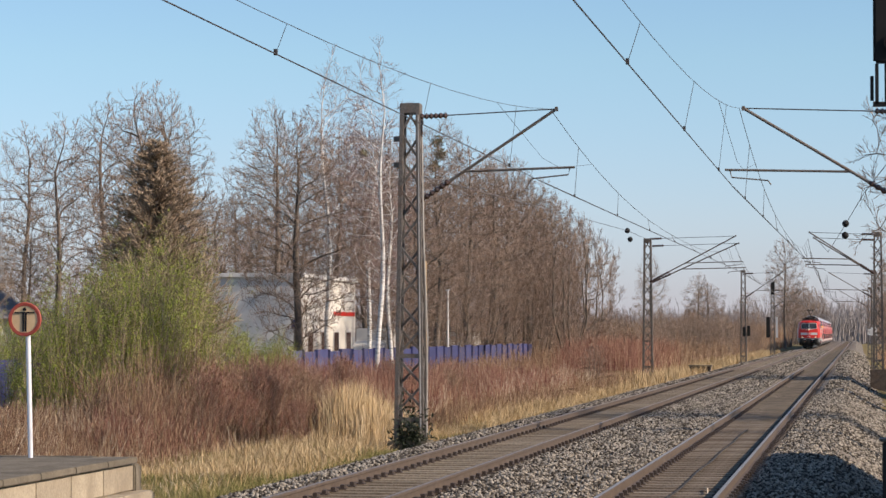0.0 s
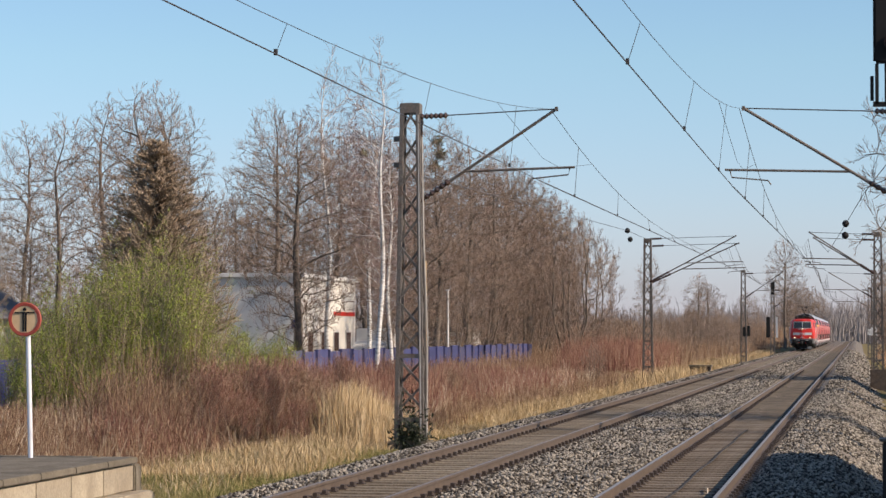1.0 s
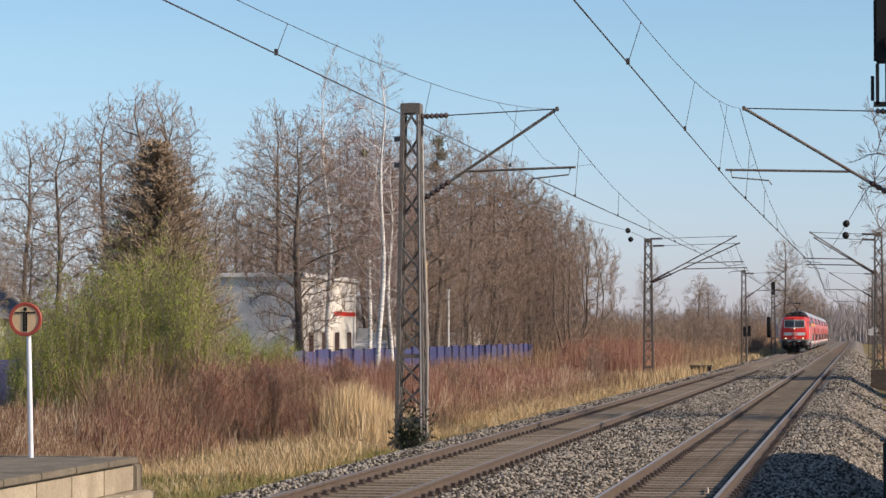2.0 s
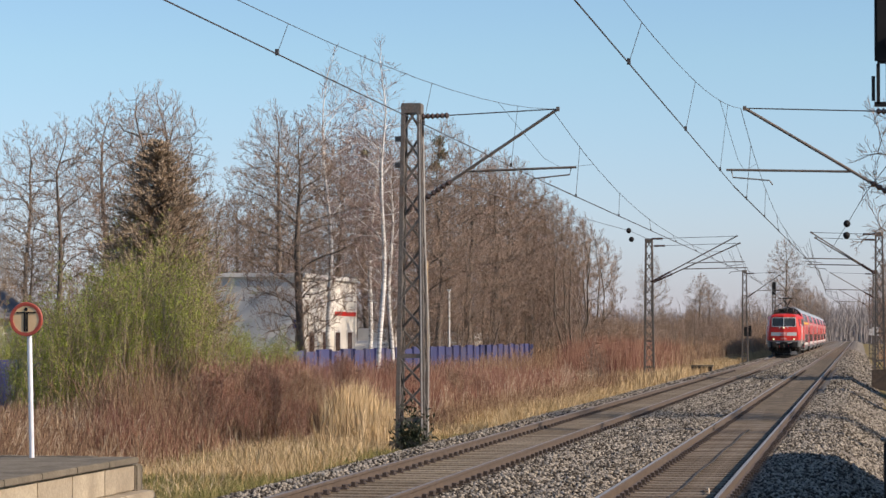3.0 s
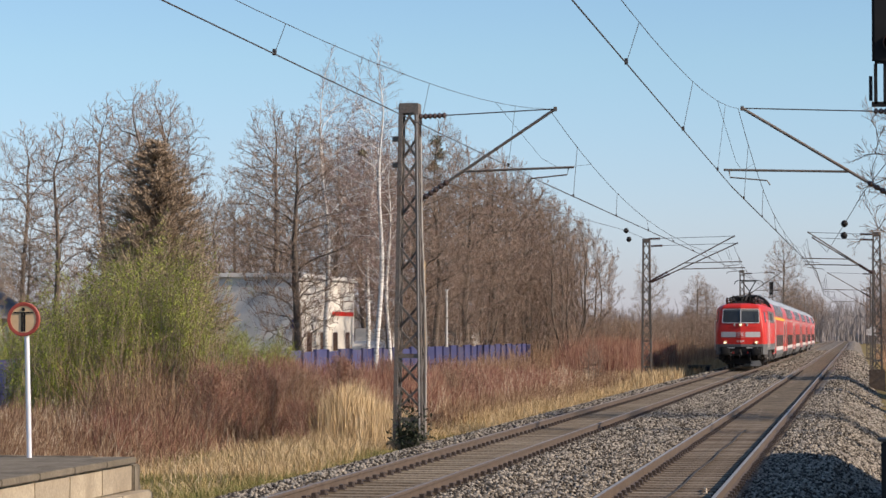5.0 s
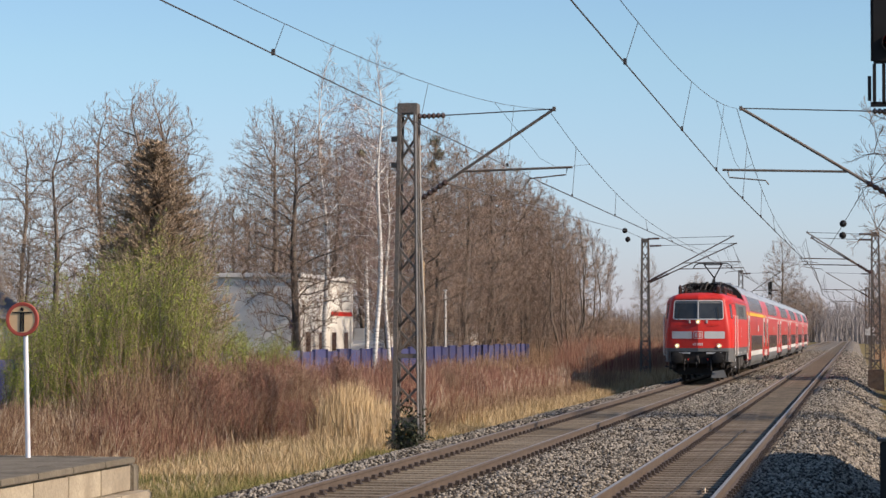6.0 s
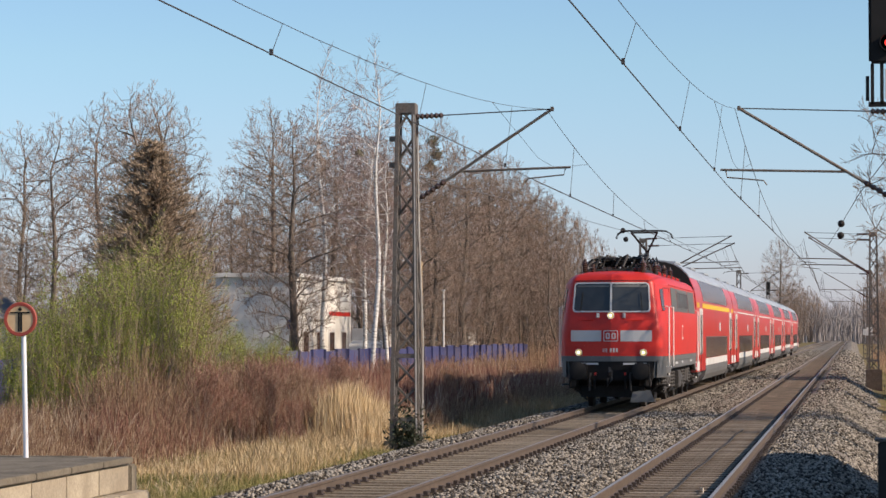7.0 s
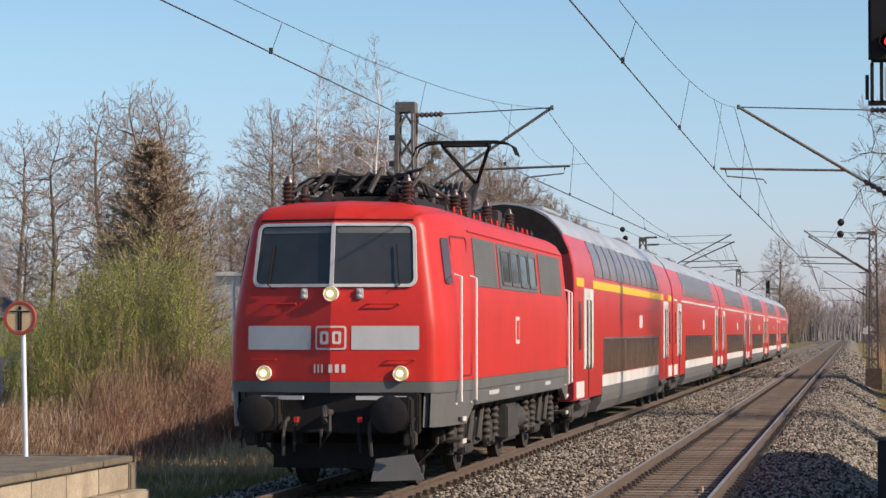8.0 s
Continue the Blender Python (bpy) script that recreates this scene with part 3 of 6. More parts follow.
def bare_tree(h, radius, trunk_r, clear, widest, n_att, bark, twig, label, twig_r=0.010, step=0.42, trunks=1, twigs=4, top_sharp=0.5, droop=0.0, twig_len=0.75):
    """A leafless tree: a branching frame that thins outwards, and its twigs; base at the origin."""
    t = thing("tree", label, "tree", group="trees behind the railway")
    X, par, tips = grow(h, radius, clear, widest, n_att, step, trunks, top_sharp)
    e = math.log(trunk_r / twig_r) / math.log(max(3.0, tips[0]))
    r = twig_r * tips ** e
    c = np.nonzero(par >= 0)[0]
    P = np.stack([X[par[c]], X[c]], 1)
    R = np.stack([np.minimum(r[par[c]], r[c] * 1.35), r[c]], 1)
    thick = r[c] > twig_r * 2.6
    V0, F0 = stems(P[thick], R[thick], 6)
    V1, F1 = stems(P[~thick], R[~thick], 3)
    mass("trunk", np.concatenate([V0, V1]), np.concatenate([F0, F1 + len(V0)]), bark, t)
    thin = r[c] < twig_r * 2.4
    L = np.concatenate([P[thin], P[thin][:, 1:] + (P[thin][:, 1:] - P[thin][:, :1]) * 0.9], 1)
    C, RC = spawn(L, np.full(L.shape[:2], twig_r), twigs, 0.1, 0.95, twig_len, 0.70, 0.30, 2, 0.8, droop)
    D, RD = spawn(C, RC, 3, 0.2, 0.95, 0.62, 0.62, 0.2, 2, 0.75, droop)
    V2, F2 = stems(C, np.maximum(RC, twig_r * 0.55), 3)
    V3, F3 = stems(D, np.maximum(RD, twig_r * 0.5), 3)
    mass("crown", np.concatenate([V2, V3]), np.concatenate([F2, F3 + len(V2)]), twig, t)
    return t


def bare_shrub(h, spread, trunk_r, limbs, l2, l3, l4, ang, up, bark, twig, label, twig_r):
    """A leafless shrub of many arching rods from the ground."""
    t = thing("shrub", label, "shrub", group="shrubs in the brush")
    s = np.linspace(0, 1, 9)
    P = np.zeros((1, 9, 3))
    P[0, :, 2] = h * s
    R = (trunk_r * (1 - 0.93 * s) + 0.004)[None]
    A, RA = spawn(P, R, limbs, 0.02, 0.97, spread, ang, up, 7, 0.42)
    B, RB = spawn(A, RA, l2, 0.2, 0.98, 0.55, 0.65, up * 0.5, 5, 0.5)
    V0, F0 = stems(np.concatenate([P[:, :7], A]), np.concatenate([R[:, :7], RA]), 4)
    V1, F1 = stems(B, RB, 3)
    mass("stem", np.concatenate([V0, V1]), np.concatenate([F0, F1 + len(V0)]), bark, t)
    C, RC = spawn(B, RB, l3, 0.15, 1.0, 0.62, 0.8, up * 0.5, 4, 0.55)
    D, RD = spawn(C, RC, l4, 0.15, 1.0, 0.65, 0.7, up * 0.5, 3, 0.7)
    V3, F3 = stems(C, np.clip(RC, twig_r * 0.7, twig_r * 1.6), 3)
    V4, F4 = stems(D, np.clip(RD, twig_r * 0.5, twig_r), 3)
    mass("crown", np.concatenate([V3, V4]), np.concatenate([F3, F4 + len(V3)]), twig, t)
    return t


def plant(ob, x, y, scale=1.0, turn=0.0, z=None):
    zz = float(ground_z(np.array(x), np.array(y))) - 0.1 if z is None else z
    c = copy_thing(ob, pose(x, y, zz, 0, 0, turn))
    c.scale = (scale, scale, scale)
    return c


def place(ob, x, y, scale=1.0, turn=0.0):
    ob.matrix_basis = pose(x, y, float(ground_z(np.array(x), np.array(y))) - 0.1, 0, 0, turn)
    ob.scale = (scale, scale, scale)


def spot(px, d):
    """Plan position seen at a bearing (degrees left of the line of the track) and distance."""
    return -d * math.sin(radians(px)), d * math.cos(radians(px))


# bare trees: kinds are grown once at full height, then planted
BARE_A = bare_tree(13.0, 3.2, 0.17, 0.20, 0.50, 1500, M_BARK, M_TWIG, "tall leafless tree with upright brown branches")
BARE_B = bare_tree(12.0, 3.9, 0.19, 0.14, 0.45, 1800, M_BARK, M_TWIG, "broad leafless tree with a dense brown crown", top_sharp=0.35)
BARE_C = bare_tree(11.0, 2.2, 0.11, 0.10, 0.40, 1000, M_BARK, M_TWIGP, "slender leafless tree with pale budding twigs", top_sharp=0.8)
BARE_D = bare_tree(9.0, 2.9, 0.07, 0.03, 0.50, 1300, M_BARK, M_TWIG, "bushy leafless tree branching from the ground", trunks=5, top_sharp=0.4)
BIRCH = bare_tree(15.0, 1.8, 0.105, 0.22, 0.50, 1100, M_BIRCH, M_BIRCHTW, "slim birch with white bark and hanging twigs", 0.008, top_sharp=0.7, droop=0.25, twigs=4, twig_len=0.9)
BARE_E = bare_tree(13.0, 2.9, 0.15, 0.12, 0.55, 1400, M_BARK, M_TWIG, "open leafless tree with steep grey-brown branches", top_sharp=0.55, twigs=3)

PLAN = []   # bearing, distance, height, kind
for row in ((BARE_C, 20.1, 100, 9.5), (BARE_E, 19.0, 118, 12.0), (BARE_E, 18.2, 108, 11.6), (BARE_E, 17.2, 122, 13.8), (BARE_E, 16.5, 112, 13.2), (BARE_E, 16.0, 125, 14.6),
            (BARE_C, 15.7, 122, 13.4), (BARE_E, 14.6, 150, 11.0), (BARE_E, 14.2, 160, 11.4), (BARE_A, 13.3, 160, 16.6), (BARE_B, 12.8, 108, 11.5), 
            (BARE_B, 11.9, 165, 15.4), (BARE_A, 11.3, 170, 15.8), (BARE_A, 10.7, 118, 11.6), (BARE_B, 10.0, 130, 12.0), (BARE_A, 9.57, 128, 12.9), (BARE_B, 8.9, 138, 12.4),
            (BARE_B, 8.3, 142, 12.0), (BARE_A, 8.0, 152, 13.0), (BARE_B, 7.5, 150, 11.4), (BARE_B, 7.0, 160, 10.8), (BARE_D, 6.5, 165, 10.0), (BARE_D, 6.2, 176, 9.8), (BARE_D, 7.3, 140, 8.6), (BARE_D, 8.6, 128, 8.2),
            (BIRCH, 12.05, 120, 16.2), (BIRCH, 10.95, 103, 14.6), (BIRCH, 11.25, 124, 15.0), (BIRCH, 10.7, 106, 11.5),
            (BARE_C, 4.7, 205, 9.0), (BARE_A, 3.6, 330, 10.0), (BARE_B, 3.4, 360, 9.5), (BARE_A, 1.65, 440, 18.0), (BARE_D, 1.55, 500, 12.0), (BARE_D, 1.35, 590, 14.0), (BARE_D, 1.2, 660, 14.0), (BARE_D, 1.0, 740, 15.0), (BARE_D, 1.42, 620, 12.0), (BARE_D, 0.85, 790, 14.0), (BARE_B, 2.5, 420, 9.0),
            (BARE_B, -0.9, 240, 10.5), (BARE_D, -0.75, 270, 10.5), (BARE_D, -1.1, 200, 9.5), (BARE_B, -0.75, 420, 10.0), (BARE_B, -0.55, 560, 11.0), (BARE_B, 10.4, 165, 12.0), (BARE_A, 9.7, 172, 13.0), (BARE_B, 9.0, 178, 13.0), (BARE_A, 8.4, 180, 13.5), (BARE_B, 7.8, 185, 13.0), (BARE_B, 7.2, 190, 12.0), (BARE_E, 13.8, 175, 10.0), (BARE_E, 15.0, 180, 9.0),
            (BARE_D, 9.9, 148, 6.0), (BARE_D, 9.2, 136, 6.5), (BARE_D, 8.3, 138, 6.0), (BARE_D, 7.7, 146, 6.5), (BARE_D, 7.0, 152, 7.0), (BARE_D, 10.4, 142, 5.5), (BARE_D, 6.9, 170, 8.5),
            (BARE_C, 18.9, 112, 8.5), (BARE_D, 19.3, 135, 6.5), (BARE_D, 17.7, 138, 6.5), (BARE_D, 14.9, 230, 14.5), (BARE_D, 13.7, 235, 14.5), (BARE_D, 12.6, 230, 12.0), (BARE_C, 14.9, 118, 6.0)):
    ob, bear, dist, hh = row
    if 6.8 < bear < 10.5 and dist * math.sin(radians(bear)) < 23.5:      # keep behind the fence
        f = 23.5 / (dist * math.sin(radians(bear)))
        dist, hh = dist * f, 2.8 + (hh - 2.8) * f
    PLAN.append((ob, bear, dist, hh * (1.04 if bear > 14 else 1.04 if bear > 10.5 else 1.06)))
BASE_H = {BARE_E: 13.0, BARE_A: 13.0, BARE_B: 12.0, BARE_C: 11.0, BARE_D: 9.0, BIRCH: 15.0}
first = set()
for n, (ob, bear, dist, hh) in enumerate(PLAN):
    x, y = spot(bear, dist)
    if ob in first:
        plant(ob, x, y, hh / BASE_H[ob], n * 77.0)
    else:
        first.add(ob)
        place(ob, x, y, hh / BASE_H[ob], n * 77.0)


def conifer(h, w):
    """A dense dull spruce: trunk and drooping boughs of needle sprays."""
    t = thing("conifer", "dense brown-green spruce with a pointed uneven crown", "tree")
    V, F = stems(np.array([[[0, 0, 0], [0, 0, h * 0.5], [0, 0, h]]], float), np.array([[0.2, 0.12, 0.01]]), 7)
    mass("trunk", V, F, M_BARK, t)
    n = 1000
    zz = h * (0.06 + 0.93 * rng.uniform(0, 1, n) ** 1.1)
    L = w * (1 - zz / h) ** 0.62 * rng.uniform(0.72, 1.08, n) + 0.12
    a = rng.uniform(0, 6.283, n)
    s = np.linspace(0, 1, 5)[None]
    P = np.zeros((n, 5, 3))
    P[..., 0], P[..., 1] = np.cos(a)[:, None] * L[:, None] * s, np.sin(a)[:, None] * L[:, None] * s
    P[..., 2] = zz[:, None] + L[:, None] * (0.30 * s + 0.06 * s ** 2)
    V, F = stems(P, np.repeat(np.linspace(0.03, 0.006, 5)[None], n, 0), 3)
    mass("bough", V, F, M_BARK, t)
    Q, RQ = spawn(P, np.full((n, 5), 0.02), 22, 0.1, 1.0, 0.28, 0.8, 0.3, 3, 0.6, 0.0)
    V, F = stems(Q, np.repeat(np.array([[0.020, 0.016, 0.006]]), len(Q), 0), 3)
    mass("crown", V, F, M_FIR, t)
    return t


# red-brown shrubs standing in the brush
SHRUB = bare_shrub(2.6, 0.75, 0.022, 26, 6, 4, 2, 0.5, 0.5, M_TWIG, M_REDBR, "arching red-brown leafless shrub", 0.007)
for k in range(64):
    yy = 118 + 215 * ((k * 0.618) % 1.0)
    xx = -12.4 - 11.0 * ((k * 0.377) % 1.0) ** 1.3
    if xx / yy < -0.118 and yy < 230:
        continue
    plant(BARE_D, xx, yy, (0.26 + 0.22 * ((k * 0.71) % 1.0)) * (0.8 + yy / 600), k * 63.0)
SHRUBB = bare_shrub(2.4, 0.85, 0.022, 26, 6, 4, 2, 0.6, 0.4, M_TWIGP, M_BRUSH, "arching pale brown leafless shrub", 0.007)
for k in range(44):
    x, y = spot(8.6 + 6.6 * ((k * 0.618) % 1.0), 56 + 34 * ((k * 0.377) % 1.0))
    ob = (SHRUB, SHRUBB)[k % 2]
    sc = (0.36 + 0.24 * ((k * 0.71) % 1.0)) * (1.15 if x < -0.235 * y else 1.0)
    if x > -12.4:
        x = -12.6 - (k % 4)
    if k < 2:
        place(ob, x, y, sc, k * 40.0)
    else:
        plant(ob, x, y, sc, k * 63.0)
for k in range(12):
    x, y = -13.4 - 5.5 * ((k * 0.618) % 1.0), 60 + 14 * ((k * 0.377) % 1.0)
    plant((SHRUBB, SHRUB)[k % 3 == 0], x, y, 0.32 + 0.2 * ((k * 0.71) % 1.0), k * 63.0)
place(conifer(10.8, 3.7), *spot(16.05, 103))
# ---------- brush, shoots and grass on the lineside ----------
def zg(x, y):
    return ground_z(x, y)


def scatter(n, x0, x1, y0, y1, near=1.0):
    return rng.uniform(x0, x1, n), y0 + (y1 - y0) * rng.uniform(0, 1, n) ** near


def patchy(x, y, f=0.35):
    return 0.5 + 0.5 * np.sin(x * f * 1.7 + 2.1 * np.sin(y * f * 0.6)) * np.sin(y * f + 1.1 * np.sin(x * f))


def brush(name, n, x0, x1, y0, y1, hmin, hmax, material, label, r=0.010, near=1.0, lean=0.16, forks=2):
    x, y = scatter(n, x0, x1, y0, y1, near)
    depth = -14.6 + 0.62 * np.maximum(0, y - 56) + 0.7 * np.sin(y * 1.1) + 0.5 * np.sin(y * 2.9 + x) - x + rng.normal(0, 0.5, n)
    depth[x > 0] = 9.0
    keep = depth > 0
    x, y, depth = x[keep], y[keep], depth[keep]
    n = len(x)
    h = (hmin + (hmax - hmin) * (0.35 * rng.uniform(0, 1, n) + 0.65 * (0.5 * patchy(x, y) + 0.5 * patchy(x, y, 1.3)))) * rng.uniform(0.7, 1.1, n) * np.clip(0.25 + 0.32 * depth, 0.25, 1)
    P, R = shoots(x, y, zg(x, y) - 0.03, h, lean, np.full(n, r) * rng.uniform(0.6, 1.3, n), 4)
    V, F = stems(P, np.maximum(R, 0.0035), 3)
    if forks:
        Q, RQ = spawn(P, R, forks, 0.3, 0.95, 0.42, 0.45, 0.5, 3, 0.7)
        V2, F2 = stems(Q, np.maximum(RQ, 0.0035), 3)
        V, F = np.concatenate([V, V2]), np.concatenate([F, F2 + len(V)])
    return tagged(mass(name, V, F, material), label, "brush", kind="stuff")


brush("red_brush", 12000, -19.0, -12.4, 60, 112, 0.6, 1.6, M_REDBR, "leafless red-brown shoots growing in a dense thicket", 0.012, 1.15, 0.24)
brush("red_brush", 3500, -16.5, -12.6, 51, 62, 0.7, 1.6, M_REDBR, "leafless red-brown shoots growing in a dense thicket", 0.009, 1.0, 0.28)
brush("red_brush", 2600, -18.8, -12.9, 66, 78, 1.0, 2.3, M_REDBR, "tall dark red leafless shoots before the blue fence", 0.011, 1.0, 0.2)
brush("tall_brush", 1500, -17.2, -13.6, 53.5, 59, 1.0, 3.0, M_BRUSH, "tall arching brown shoots before the willow thicket", 0.010, 1.0, 0.4, 3)
brush("brown_brush", 9000, -21.2, -13.0, 50, 130, 0.5, 1.2, M_BRUSH, "leafless brown brush in a dense thicket", 0.010, 1.1, 0.26)
brush("near_brush", 15000, -20.5, -13.0, 42, 66, 0.5, 1.45, M_BRUSH, "tangled dry brown stalks of last year", 0.009, 1.0, 0.5)
brush("low_brush", 9000, -14.5, -11.4, 40, 130, 0.3, 1.0, M_BRUSH, "low dry brown stalks beside the grass", 0.007, 1.2, 0.45)
brush("undergrowth", 4000, -46, -23.5, 100, 190, 0.8, 2.4, M_BRUSH, "bare brown undergrowth between the trees", 0.014, 1.0, 0.3)
brush("straw_stalks", 2600, -19.5, -11.6, 42, 68, 0.5, 1.5, M_STRAW, "pale dry stalks standing among the brush", 0.007, 1.0, 0.35)
brush("straw_stalks", 1200, -19, -12, 62, 120, 0.6, 1.5, M_STRAW, "pale dry stalks standing among the brush", 0.009, 1.0, 0.25)
brush("fence_brush", 2600, -21.2, -18.6, 66, 162, 0.9, 1.9, M_BRUSH, "bare brown shoots standing before the blue fence", 0.012, 1.0, 0.25)
brush("far_red_brush", 5000, -17, -12.4, 138, 178, 1.2, 2.9, M_REDBR, "tall dark red leafless shrubs beside the line", 0.016)
brush("far_brown_brush", 8000, -32, -11.6, 150, 330, 0.9, 3.2, M_BRUSH, "tall brown leafless scrub along the line", 0.016, 1.0, 0.35)
brush("distant_scrub", 6000, -60, -13, 320, 520, 2.5, 6.0, M_BRUSH, "distant brown scrub", 0.035, 1.0, 0.2)
brush("trackside_scrub", 3500, 2.2, 9.0, 95, 330, 0.4, 2.4, M_BRUSH, "brown scrub on the far shoulder of the line", 0.015)


def grass(name, n, x0, x1, y0, y1, h0, h1, w, material, label, near=1.0, lean=0.35):
    x, y = scatter(n, x0, x1, y0, y1, near)
    h = (h0 + (h1 - h0) * patchy(x, y, 0.6)) * rng.uniform(0.5, 1.15, n)
    V, F = blades(x, y, zg(x, y) - 0.02, h, np.full(n, w) * rng.uniform(0.6, 1.3, n), lean)
    return tagged(mass(name, V, F, material), label, "grass", kind="stuff")


grass("olive_grass", 100000, -17.0, -9.3, 30, 64, 0.06, 0.26, 0.009, M_GRASS, "short olive and straw grass beside the ballast", 1.2, 0.9)
grass("dry_grass", 2500, -17.0, -10.9, 38, 64, 0.12, 0.45, 0.011, M_STRAW, "bent dry straw grass before the brush", 1.0, 0.9)
grass("dry_grass", 8000, -17.0, -10.6, 40, 66, 0.14, 0.5, 0.008, M_GOLD, "bent dry golden grass before the brush", 1.0, 0.8)
grass("golden_grass", 26000, -13.4, -10.3, 44, 130, 0.15, 0.55, 0.012, M_GOLD, "dry golden grass beside the railway", 1.2, 0.6)
for cx_, cy_, cs_, ch_, cn_ in ((-12.35, 60.3, 0.42, 1.55, 5200), (-11.75, 60.0, 0.45, 1.15, 4200), (-11.2, 59.4, 0.40, 0.85, 3000), (-12.9, 61.0, 0.5, 1.0, 2200)):
    x, y = cx_ + rng.normal(0, cs_, cn_), cy_ + rng.normal(0, 0.8, cn_)
    h = ch_ * np.exp(-0.5 * ((x - cx_) / (1.6 * cs_)) ** 2) * rng.uniform(0.35, 1.12, cn_)
    V, F = blades(x, y, zg(x, y) - 0.02, h, np.full(cn_, 0.014) * rng.uniform(0.6, 1.3, cn_), 0.22)
    tagged(mass("golden_reeds", V, F, M_REED), "tall clump of dry golden reed grass", "grass", kind="stuff")
grass("far_golden_grass", 16000, -13.0, -10.0, 120, 330, 0.3, 0.9, 0.03, M_GOLD, "dry golden grass far along the railway", 1.3, 0.3)
grass("shoulder_grass", 9000, 1.4, 6.0, 60, 260, 0.1, 0.35, 0.02, M_GRASS, "short grass on the shoulder of the line", 1.3, 0.5)


def leafy_bush(x, y, w, d, h, n_stem, n_leaf, label):
    t = thing("willow_bush", label, "bush", group="green willow bushes")
    a, r = rng.uniform(0, 6.283, n_stem), np.sqrt(rng.uniform(0, 1, n_stem))
    sx, sy = x + np.cos(a) * r * w / 2, y + np.sin(a) * r * d / 2
    hh = h * (1 - 0.30 * r ** 2) * rng.uniform(0.5, 1.12, n_stem)
    P, R = shoots(sx, sy, np.full(n_stem, GZ - 0.05), hh, 0.16, np.full(n_stem, 0.013), 6)
    Q, RQ = spawn(P, R, 3, 0.3, 0.95, 0.4, 0.4, 0.5, 4, 0.7)
    V, F = stems(P, R, 4)
    V2, F2 = stems(Q, np.maximum(RQ, 0.004), 3)
    mass("stem", np.concatenate([V, V2]), np.concatenate([F, F2 + len(V)]), M_TWIGP, t)
    S = np.concatenate([Q[:, 1:].reshape(-1, 3), P[:, 2:].reshape(-1, 3)])
    c = S[rng.integers(0, len(S), n_leaf)] + rng.normal(0, 0.06, (n_leaf, 3))
    V, F = leaves(c, np.full(n_leaf, 0.022))
    mass("foliage", V, F, M_LEAF, t)
    return t


for bear, dist, w, d, h in ((18.5, 60, 1.8, 3, 3.3), (17.9, 60, 2.2, 3, 4.0), (17.2, 60, 2.3, 3, 4.1), (16.5, 61, 2.2, 3, 4.6), (15.95, 61, 1.8, 3, 4.9), (15.35, 62, 1.3, 3, 4.5), (14.1, 80, 1.6, 2.5, 2.8), (13.3, 84, 1.2, 2.0, 2.5), (19.3, 84, 2.6, 3, 3.2)):
    leafy_bush(*spot(bear, dist), w, d, h, 190, 40000, "willow thicket with fresh green spring leaves")

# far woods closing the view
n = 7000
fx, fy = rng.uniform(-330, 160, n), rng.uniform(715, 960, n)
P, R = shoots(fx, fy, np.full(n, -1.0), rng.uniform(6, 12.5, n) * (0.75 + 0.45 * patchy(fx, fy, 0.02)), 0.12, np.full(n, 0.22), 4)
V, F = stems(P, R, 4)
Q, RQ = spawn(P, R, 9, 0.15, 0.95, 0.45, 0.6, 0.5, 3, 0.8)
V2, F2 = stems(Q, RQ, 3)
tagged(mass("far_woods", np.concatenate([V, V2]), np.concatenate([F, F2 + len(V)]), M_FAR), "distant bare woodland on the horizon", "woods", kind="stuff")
# ---------- the train: electric locomotive and double-deck coaches ----------
LEN = 16.4          # over buffers
NOSE = 0.53         # buffer face to body


def prof_at(z, table):
    return float(np.interp(z, [a for a, _ in table], [b for _, b in table]))


W_SIDE = [(0.8, 1.54), (1.4, 1.56), (2.6, 1.56), (3.50, 1.475), (3.66, 1.38), (3.76, 1.22), (3.84, 0.95), (3.88, 0.6)]
W_FRONT = [(0.8, 1.33), (1.4, 1.36), (2.1, 1.35), (2.7, 1.27), (3.52, 1.14), (3.66, 1.08), (3.76, 0.97), (3.84, 0.68), (3.88, 0.35)]
SETBACK = [(0.8, 0.03), (1.4, 0.0), (2.3, 0.02), (3.55, 0.25), (3.66, 0.30), (3.76, 0.42), (3.84, 0.75), (3.88, 1.3)]


def nose_half(z):
    """Half of the plan of the nose at height z, from the centre crease to the full width."""
    w, W, y0 = prof_at(z, W_FRONT), prof_at(z, W_SIDE), NOSE + prof_at(z, SETBACK)
    return [(0.0, y0), (0.5 * w, y0 + 0.2 * 0.5 * w / (w - 0.14)), (w - 0.14, y0 + 0.20), (w - 0.05, y0 + 0.225), (w + 0.01, y0 + 0.28), (w + 0.05, y0 + 0.37), (w + 0.09, y0 + 0.54), ((w + 0.09 + W) / 2, y0 + 1.0), (W, y0 + 1.75)]


def loco_ring(z):
    h = nose_half(z)
    right = h + [(x, LEN - y) for x, y in reversed(h)]
    left = [(-x, y) for x, y in reversed(right)][1:-1]
    return [(x, y, z) for x, y in right + left]


def front_pt(x, z, off=0.0):
    w = prof_at(z, W_FRONT)
    y = NOSE + prof_at(z, SETBACK) + 0.2 * min(abs(x), w) / (w - 0.14)
    return (x, y - off, z)


def side_pt(sgn):
    return lambda y, z, off=0.0: (sgn * (prof_at(z, W_SIDE) + off), y, z)


def skin(sgn):
    """A point of the body side, nose included, by length and height."""
    def fn(y, z, off=0.0):
        h = nose_half(z)
        yy = min(y, LEN - y)
        x = float(np.interp(yy, [b for _, b in h[4:]], [a for a, _ in h[4:]]))
        return (sgn * (x + off), y, z)
    return fn


